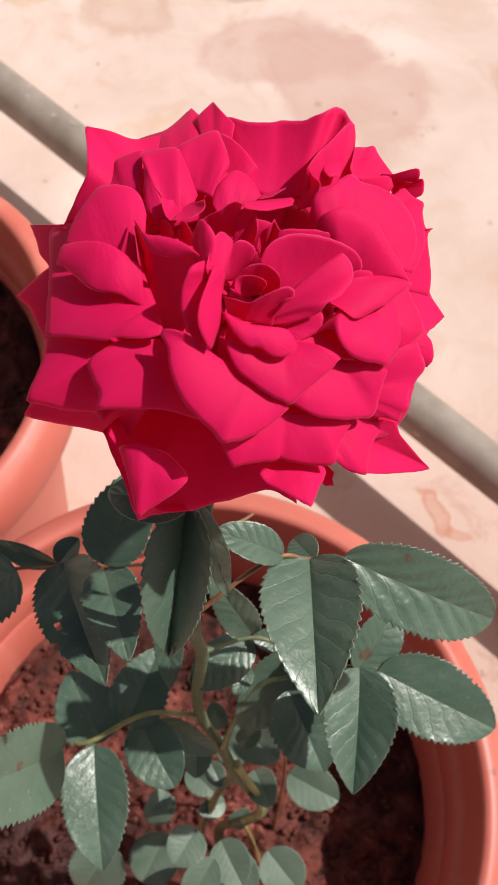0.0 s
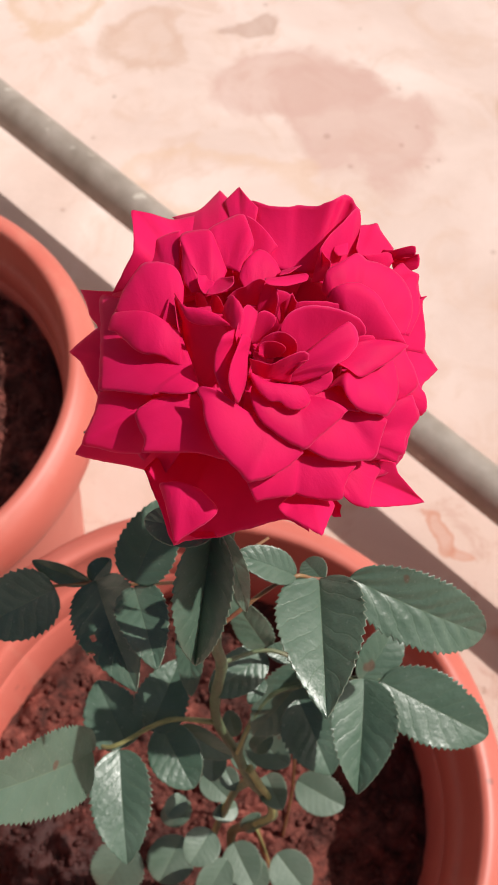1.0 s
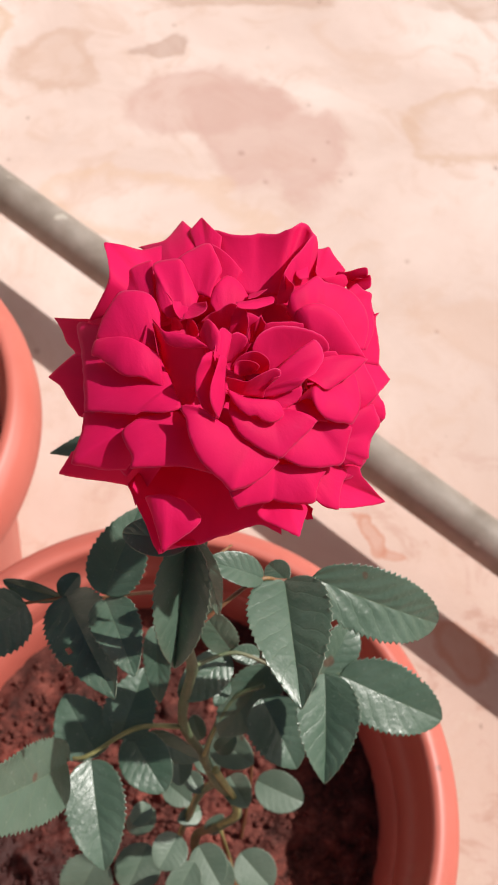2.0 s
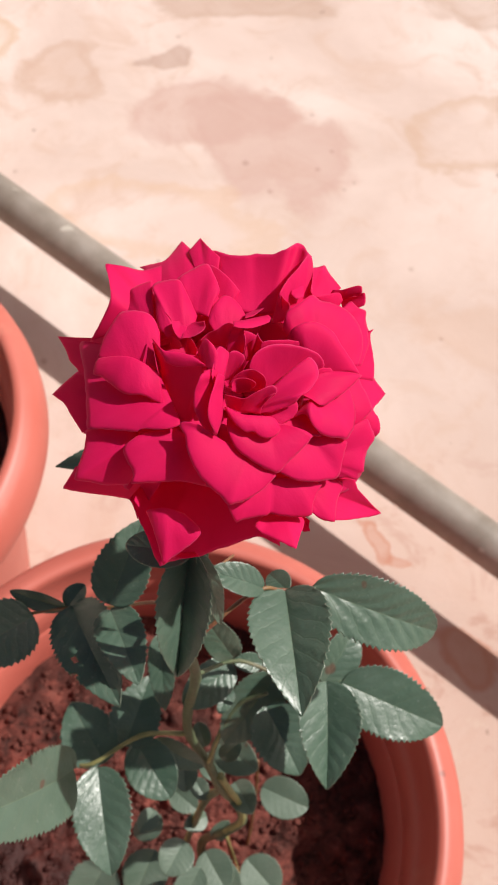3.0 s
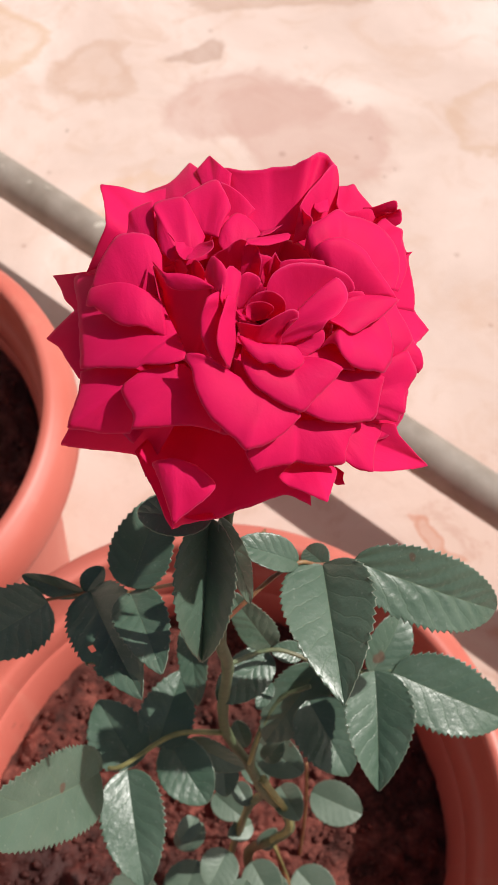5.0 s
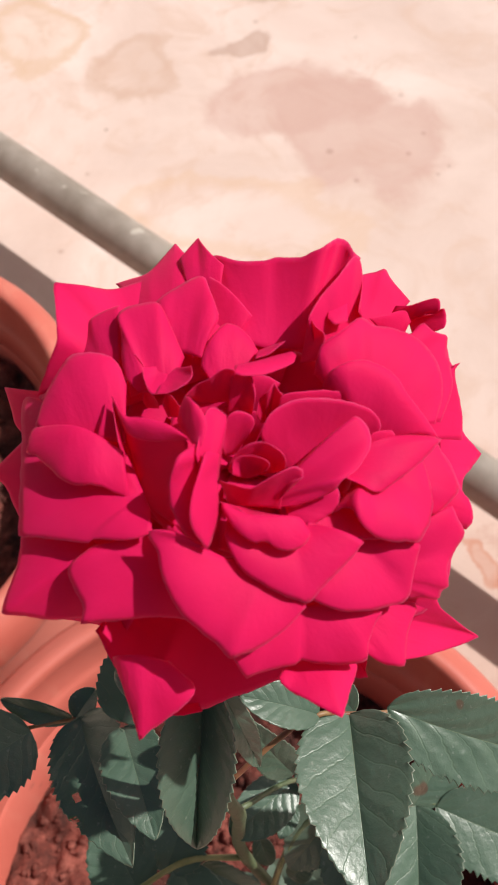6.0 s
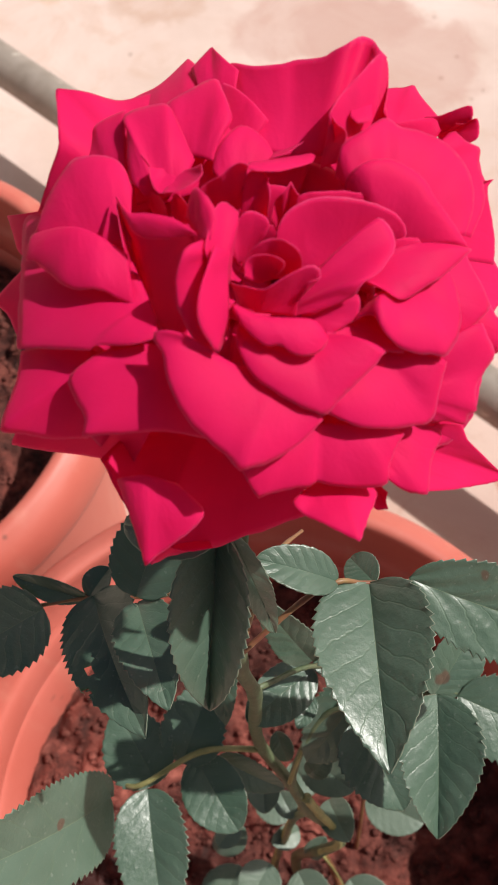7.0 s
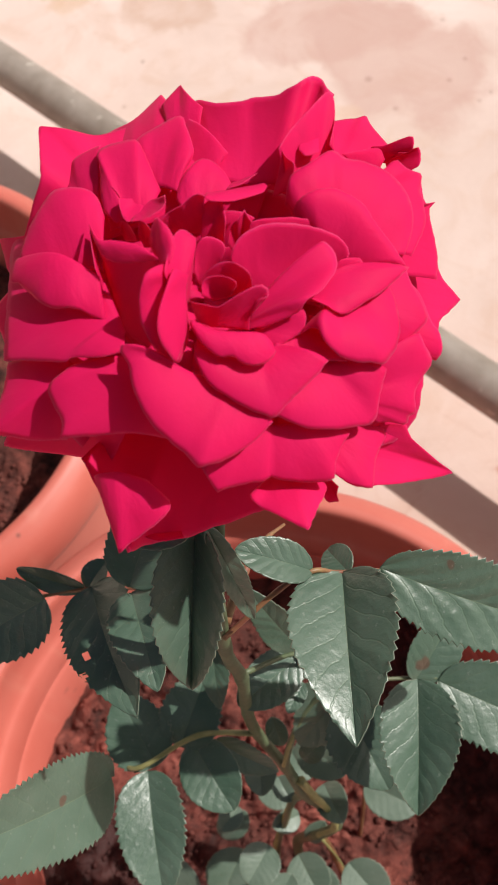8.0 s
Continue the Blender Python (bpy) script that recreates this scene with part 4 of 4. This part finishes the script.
petal([(27, 31.4, -6), (31.3, 30.8, -5)], [(28.3, 32.9, -3), (30.7, 32.1, -1), (33.8, 32.3, 2), (35.5, 32, 4), (36.4, 31.2, 5), (36.4, 31.2, 5), (36.2, 29.2, 4), (35.4, 29.2, 2), (33.3, 28.8, 1)], 1, 0.4, 0.1)
petal([(30.9, 33.5, -6), (31.7, 28.9, -7)], [(34.1, 31.5, -1), (36.4, 30.9, 2), (37.5, 31, 3), (37.8, 29.4, 2), (37.4, 27.5, 1), (35.9, 27.2, -1)], 1, 0.2, 0.1)
petal([(24.3, 24.2, -3.2), (29.2, 25.4, -3.2)], [(21.9, 25.2, -1), (25.6, 26.7, 0), (29.4, 29.1, 0), (30.5, 27.3, -1)], 1.2, 0.2, 0.1)
petal([(25.1, 18.3, -4.6), (26.5, 7, -4.6)], [(28.2, 22.8, -1), (30.6, 23.9, 0), (32.7, 26.5, 1), (34.4, 25, 1), (38, 26.2, 0), (38, 26.2, 0), (37.4, 22.6, -1), (38, 19.4, -2), (38, 15.5, -3), (34.9, 8, -4)], 1.5, 0.3, 0.1)
petal([(15, 6.6, -4.5), (27.4, 4.2, -3.9)], [(11, 11.5, -3), (11.7, 13.9, 0), (12.9, 15.9, 1), (16.1, 18.4, 2), (20, 22.6, 2), (22.4, 21.3, 2), (26.7, 21.8, 2), (30.6, 21, 2), (33.5, 19.2, 1.5), (34.9, 15.5, 1), (34.9, 11.1, 0), (33.3, 5.8, -1)], 1.6, 0.2, 0.2)
petal([(16, 4.9, -3.6), (24.5, 1.6, -3)], [(12.3, 8.5, -3), (13, 9.9, -0.5), (15.3, 11, 2.2), (19.1, 12.4, 3), (22.9, 12.2, 3), (25.6, 10.7, 3), (27.6, 8.2, 2.5), (30.4, 5.4, 2), (33.3, 2.1, 1.5)], 1.6, 0.2, 0.4)
petal([(-31.3, 17.6, -1.5), (-24.3, 15.2, -2.1)], [(-34.4, 22.3, -1), (-31.9, 25.9, 0.5), (-30.8, 26.9, 1.5), (-28.2, 28.1, 1.5), (-25, 28.5, 1.5)], 1.2, 0.2, 0.1)
petal([(-8.4, 25.1, -7), (-2.9, 22.5, -7)], [(-10.2, 38.6, -2), (-7.4, 35.6, -2), (-4.6, 32.2, -2.5), (-2, 28.5, -3.5), (0, 25.9, -5)], 1, 0.2, 0.1)
petal([(-14.6, 17.6, -4), (-9.2, 15.5, -4.6)], [(-18.9, 28, -1), (-17.5, 29.2, 0), (-14.3, 32, 0), (-9.5, 34.2, 0.5), (-7.5, 28.6, 0), (-6.3, 24.7, -1), (-6.2, 22.4, -2), (-8.4, 19.7, -4)], 1.4, 0.3, 0.2)
petal([(-20.6, 8.7, -3.1), (-14.1, 9.3, -3.7)], [(-23, 11.4, -2), (-23.7, 15.2, -0.5), (-23.9, 20.5, 1.5), (-24.8, 23.8, 2.5), (-24, 26.2, 2), (-21.1, 27.2, 1.5), (-17.4, 26.9, 1), (-15.4, 23.1, -1), (-13.8, 19.1, -2.5), (-12.4, 15.8, -4)], 1.3, 0.4, 0.2)
petal([(-7.6, 10.9, -5.8), (-1.5, 12.9, -5.8)], [(-9.5, 13.6, -5), (-8.9, 16.9, -4), (-7.2, 19.6, -3), (-5, 22.4, -3), (-2.9, 22.2, -3.5), (-0.9, 20.7, -4.5), (1.2, 17.2, -5.5)], 1.2, 0.4, 0.2)
petal([(-22.5, -0.7, -3), (-36.3, 1.3, 0)], [(-22.7, 10.1, -2), (-23.8, 13.2, -1), (-25.2, 15.3, 0), (-27.1, 16.2, 1), (-30.1, 16.9, 2), (-33.3, 17.1, 2.5), (-34.5, 16, 2.5), (-36.3, 13, 2.5), (-38.1, 9.5, 2), (-39.7, 4.7, 1.5)], 1.1, 0.7, 0.2)
petal([(-39, 3.1, 3), (-32.6, 1.5, 3.5), (-28.3, -0.1, 2.5), (-22.6, -3.4, -0.5)], [(-40.1, 2.2, 3), (-40.6, -1.1, 3), (-38.5, -2.4, 3), (-36.4, -4.5, 2.5), (-33.7, -7.2, 2.5), (-31, -8.8, 2), (-28.1, -9, 1.5), (-26.2, -9.2, 0.5), (-24.3, -9.9, -1), (-21.7, -10.5, -2.5)], 1, 0.7, 0.3)
petal([(-21.7, -7.5, -10), (-14.7, -12.8, -10)], [(-22.9, -5.2, -3), (-23.2, -3.3, -0.5), (-23.9, 0.9, 1.2), (-24.7, 5.9, 1.4), (-23.1, 3.2, 2.2), (-21.6, 1.3, 2.6), (-19.1, 0.3, 3.2), (-14.3, -1.5, 3.4), (-11.1, -4, 3), (-11.8, -5.5, -3), (-12.6, -8.9, -7)], 1, -2.4, 0)
petal([(-24.7, 6.4, 1), (-21.8, 0.9, 3.5), (-19, -0.4, 4.5), (-14.3, -2, 4.5), (-10.7, -4.4, 4)], [(-24.6, 5.9, 1), (-22.1, -0.5, 3.5), (-20.6, -2.6, 2.5), (-16.9, -3.9, 2.5), (-12.6, -4.3, 3), (-10.7, -4.7, 4)], 1, 1, 0)
petal([(-22.8, 10.7, -7), (-20.2, 11.1, -7)], [(-22.7, 11.9, -3), (-21.9, 13.8, -1), (-21.1, 15.3, 0.5), (-21.1, 15.3, 0.5), (-19.5, 13.1, -1), (-19.4, 11.6, -3)], 1, 0.2, 0.1)
petal([(-17.3, 13.1, -2), (-15.1, 11.6, -3)], [(-19.5, 11.7, 0.5), (-19, 9.1, 0), (-17.8, 6.3, 0.5), (-16.4, 5.9, 0)], 1, -0.6, 0)
petal([(-16, 11.2, -3), (-13.6, 12.9, -3)], [(-16.9, 5.8, 0.5), (-14.5, 5.8, 0.5), (-12.2, 6.8, 0.5), (-10.5, 8.8, 0), (-10.6, 11, 0)], 1, -0.5, 0)
petal([(-19.8, 8.3, -8), (-17.4, 7.8, -8)], [(-19.9, 7.4, -4), (-19.2, 8.2, -2), (-17.6, 7, -2), (-16.6, 5.4, -3)], 1, 0.3, 0.1)
petal([(-15.6, 5.3, -7), (-12.9, 4.9, -7)], [(-16, 5.3, -3), (-15.2, 6.4, -1), (-13.7, 5.4, -1), (-12.6, 4.1, -3)], 1, 0.3, 0.1)
petal([(-9.9, 7.6, -7), (-4.4, 8, -8)], [(-12, 5.5, -1), (-9.9, 7, 0), (-7.5, 7.5, 1), (-5.7, 8.3, 2), (-4, 8.3, 3), (-2.8, 7.8, 3)], 1.1, 0.2, 0.2)
petal([(-2.8, 10.7, 0), (0.8, 12.2, -1), (5.2, 15.2, -3), (7.1, 15.9, -3)], [(-3.1, 8.2, 2), (-1.8, 7.4, 2), (1.7, 8.1, 1), (4.8, 9.9, 0), (7.1, 12, -1), (7.9, 14.4, -2)], 1, 0.6, 0.1)
petal([(1.1, 16.5, -4), (3.7, 18.5, -5)], [(0.5, 13.3, -2), (3.3, 14.6, -2), (6.1, 17.5, -2), (6.1, 17.5, -2)], 1, 0.2, 0)
petal([(-4.8, 5.3, -7), (-0.4, 5, -7)], [(-3.7, 8.9, -1), (-2.6, 9.5, -0.5), (-1.2, 9.8, -0.5), (-0.2, 9.3, -1), (0.5, 5.8, -1), (0, 3.6, -3)], 1.1, 0.4, 0.2)
petal([(-5.5, -1.6, -9), (-3.4, -1.2, -9)], [(-5.7, -1.8, -5), (-5, 0.9, -2), (-3.4, 2.3, -1), (-1.3, 2.8, -2), (0.2, 1.9, -3), (-1, -0.1, -5)], 1.1, 0.4, 0.2)
petal([(1.1, 4.9, -10), (3.9, 5.9, -10)], [(0.3, 4.3, -6), (1.1, 6.6, -4), (2.6, 6.7, -2), (3.8, 8.1, -1), (3.8, 8.1, -1), (4.7, 6.9, -2), (5.5, 5.9, -3), (2.8, 4.5, -6)], 1, 0.2, 0.1)
petal([(7.5, 3.6, -4.7), (15.5, 4.9, -4.7)], [(4.3, 4.4, -3), (5.1, 5.7, -1), (8.7, 6.4, -0.5), (13.5, 7.3, -0.5), (17.5, 7.3, -1)], 1.2, 0.1, 0.1)
petal([(3.7, -3.3, -9), (9, -4, -9), (17.2, -0.3, -8)], [(1.1, -1.4, -2), (1.9, 0.2, 0), (3.7, 2.1, 1), (6.7, 3.7, 1.5), (9.6, 4.3, 2), (14.3, 4.7, 2), (18.6, 4.7, 1.5), (21.5, 4.2, 0.5), (22.6, 2.6, -0.5), (21.6, 0.6, -1)], 1, -0.8, 0.3)
petal([(18, -1.8, -4), (21.8, -1.6, -4)], [(19.8, -0.7, -1.5), (21.1, 1.1, -1), (24.3, 2.2, -1), (25.2, 1.5, -1)], 1.3, 0.1, 0.1)
petal([(18.2, -6.6, -3.5), (23, -0.9, -3.5)], [(12.9, -13.2, -1), (15.1, -13, 1.5), (16.5, -14, 4), (17.6, -16.2, 5), (20.4, -17.5, 4), (23, -17.7, 4), (25.1, -17.4, 4), (28.4, -17, 4), (28.4, -17, 4), (31.1, -11.7, 1), (31.6, -7.3, 0), (30.7, -2.2, -1.5), (29.5, 0.3, -2.5)], 1.5, 0.5, 0.6)
petal([(15.2, -9.4, -6), (21.5, -8.2, -6)], [(14.8, -9.6, -1.5), (17.9, -8.6, -1.5), (21.7, -8.7, -0.5)], 1, 0.1, 0.1)
petal([(16.5, -3.3, -2.3), (12.7, -7.1, -2.3)], [(20.2, -1.3, -0.5), (24, 0.5, 0), (29.1, 1.6, 1), (33.7, 1.4, 2.5), (33.7, 1.4, 2.5), (29, -4, 2.5), (25, -7.4, 2.5), (21.3, -10.2, 2.5), (18, -9.6, 3), (15.4, -9, 3)], 1.5, 0.3, 0.2)
petal([(4.8, -7.4, -4.4), (3.4, -12.1, -4.4)], [(10.4, -2.2, -4), (14.2, 0.3, -1), (18, 2.3, 2), (18, 2.3, 2), (20.2, -0.1, 2), (19.9, -3.6, 3), (17.4, -7.7, 4), (14.6, -9.9, 4), (13.4, -10.8, 2), (9.9, -11.9, 0), (6.2, -12.6, -2)], 1.2, 0.4, 0.3)
petal([(4.9, -11.1, -4.6), (5.3, -14, -4)], [(14, -9.1, 0), (14.5, -10.6, 0), (13.7, -12.5, -1), (11, -14.3, -1.5), (9, -15.5, -2)], 1.2, 0.3, 0.2)
petal([(-0.6, -15.5, -2.5), (11, -14.9, -1.9)], [(-4.7, -13.6, -2), (-5.2, -18.7, 2), (-3.5, -22.9, 3.5), (-1.1, -25.1, 4), (3.3, -27.1, 4), (8.2, -28.4, 4), (8.2, -28.4, 4), (11.6, -25.2, 4), (15.6, -21.5, 4), (18.3, -18.5, 4), (18.3, -18.5, 4), (14, -17.1, 1)], 1.6, 0.3, 0.3)
petal([(-5.3, -13.9, 2.5), (-0.7, -16.2, 4), (6, -16, 4), (7.5, -16, 3)], [(-5.6, -14.8, 3), (-4.1, -17.7, 4.5), (-1.8, -19.9, 5), (0.2, -20.7, 5), (1.7, -20.2, 5), (2.9, -21.1, 5), (5.2, -21.5, 5), (7.5, -20.5, 4.5), (9.1, -18.3, 3.5), (7.9, -16.5, 3)], 1, 0.7, 0.3)
petal([(-3.8, -10.4, -8), (4.4, -12.2, -8)], [(-6.1, -13.6, 2), (-2.9, -15.2, 3.6), (-0.7, -16.2, 3.9), (6, -16.1, 3.9), (8, -16.3, 3)], 1, 0, 0)
petal([(-4.7, -12.3, -3), (4.2, -12.6, -3)], [(-6, -9.3, 0), (-2.7, -11, 2), (-0.5, -11.7, 3), (1.8, -10.8, 4), (4.6, -9.7, 5), (6.9, -8.7, 5), (8.2, -9.3, 5), (8.1, -10.2, 4.5), (6.3, -10.6, 4), (4.7, -10.8, 1)], 1, -0.5, 0.4)
petal([(-0.8, -7.5, -3), (3.3, -6.9, -3)], [(-4.6, -7.3, -1), (-3.4, -6, 1), (-1.3, -5.2, 3), (1.2, -4.9, 4), (3.7, -6.1, 5), (5.3, -7.2, 4), (5.1, -8.5, 2)], 1, -0.4, 0.1)
petal([(-1.9, -8, -3), (1, -7.2, -3)], [(-3.8, -8.7, 0), (-3.4, -6.7, 1), (-1.3, -6.3, 2), (1.1, -7, 3), (2.7, -8, 3), (1.9, -8.8, 2)], 1, -0.3, 0.1)
petal([(-11.8, -2.4, 2), (-9.9, -5.9, 5)], [(-12.8, -0.4, 2), (-11.8, 0.7, 5), (-10.8, 1.7, 6), (-9.3, -0.1, 7), (-7.8, -2, 6.5), (-7.5, -4.4, 6), (-8.5, -6.8, 6)], 1, 0.8, 0.3)
petal([(-8.4, -11.1, 5), (-7.1, -10.8, 0)], [(-9.3, -8.4, 7), (-8.6, -4.4, 6), (-7.8, -1.1, 5), (-6.7, 1, 3.5), (-5.5, 0.8, 2.5), (-4.2, -0.1, 2), (-4.2, -0.1, 2), (-4.9, -3, 1), (-5.7, -5.8, -1), (-6.3, -8.2, -3)], 1, 0.4, 0.2)
petal([(-8, -6.6, 3.5), (-6.2, -9.7, 2.3)], [(-9.9, -6.5, 6), (-12, -9.1, 8.5), (-12.7, -10.8, 9), (-13.8, -12.7, 7), (-13.7, -15.4, 5), (-12.4, -18, 4), (-10.3, -20, 3), (-7.9, -20.4, 2), (-7.9, -20.4, 2), (-6.6, -16.3, 0), (-6.2, -13.3, -1)], 1.2, 0.5, 0.4)
petal([(-5.6, -6.7, 2.6), (-6.3, -11.5, 2.6)], [(-7.8, -8, 7), (-8.8, -11.9, 8.5), (-9.9, -15.1, 9), (-10.4, -18, 9), (-9.8, -20.1, 8), (-8, -21.7, 5), (-8, -21.7, 5), (-6.6, -17.4, 3), (-6.1, -14.5, 2)], 1.2, 0.5, 0.3)
petal([(-7.6, -21.3, 1.1), (5.9, -22.8, -0.7)], [(-9.3, -20, 3), (-13.5, -19.1, 5.5), (-16.2, -18.9, 6.5), (-17.7, -19.3, 6), (-16.2, -21.9, 6), (-15.6, -25.4, 6.5), (-13.6, -29.6, 7), (-10.3, -32.9, 7), (-7.1, -35.1, 7), (-4.8, -37.3, 8), (-4.8, -37.3, 8), (-0.5, -35.3, 6), (4.2, -32.1, 4), (8, -28.4, 3)], 1.3, 0.3, 0.4)
for k in range(5):
    a = 2 * math.pi * k / 5 + 0.5
    d = Vector((math.cos(a), math.sin(a), 0))

    def sepal_point(u, v, d=d):
        s = Vector((-d.y, d.x, 0))
        return HEART + Vector((-0.002, -0.004, -0.020)) + d * (0.007 + 0.013 * u) + s * v * 0.004 * (1 - u) ** 0.8 + Vector((0, 0, 0.004 * u - 0.016 * u * u))

    bm = sheet(sepal_point, 8, 4, 0.0005)
    bm.transform(BACK)
    part("sepal", bm, STEM, bloom, "small green sepal", False)
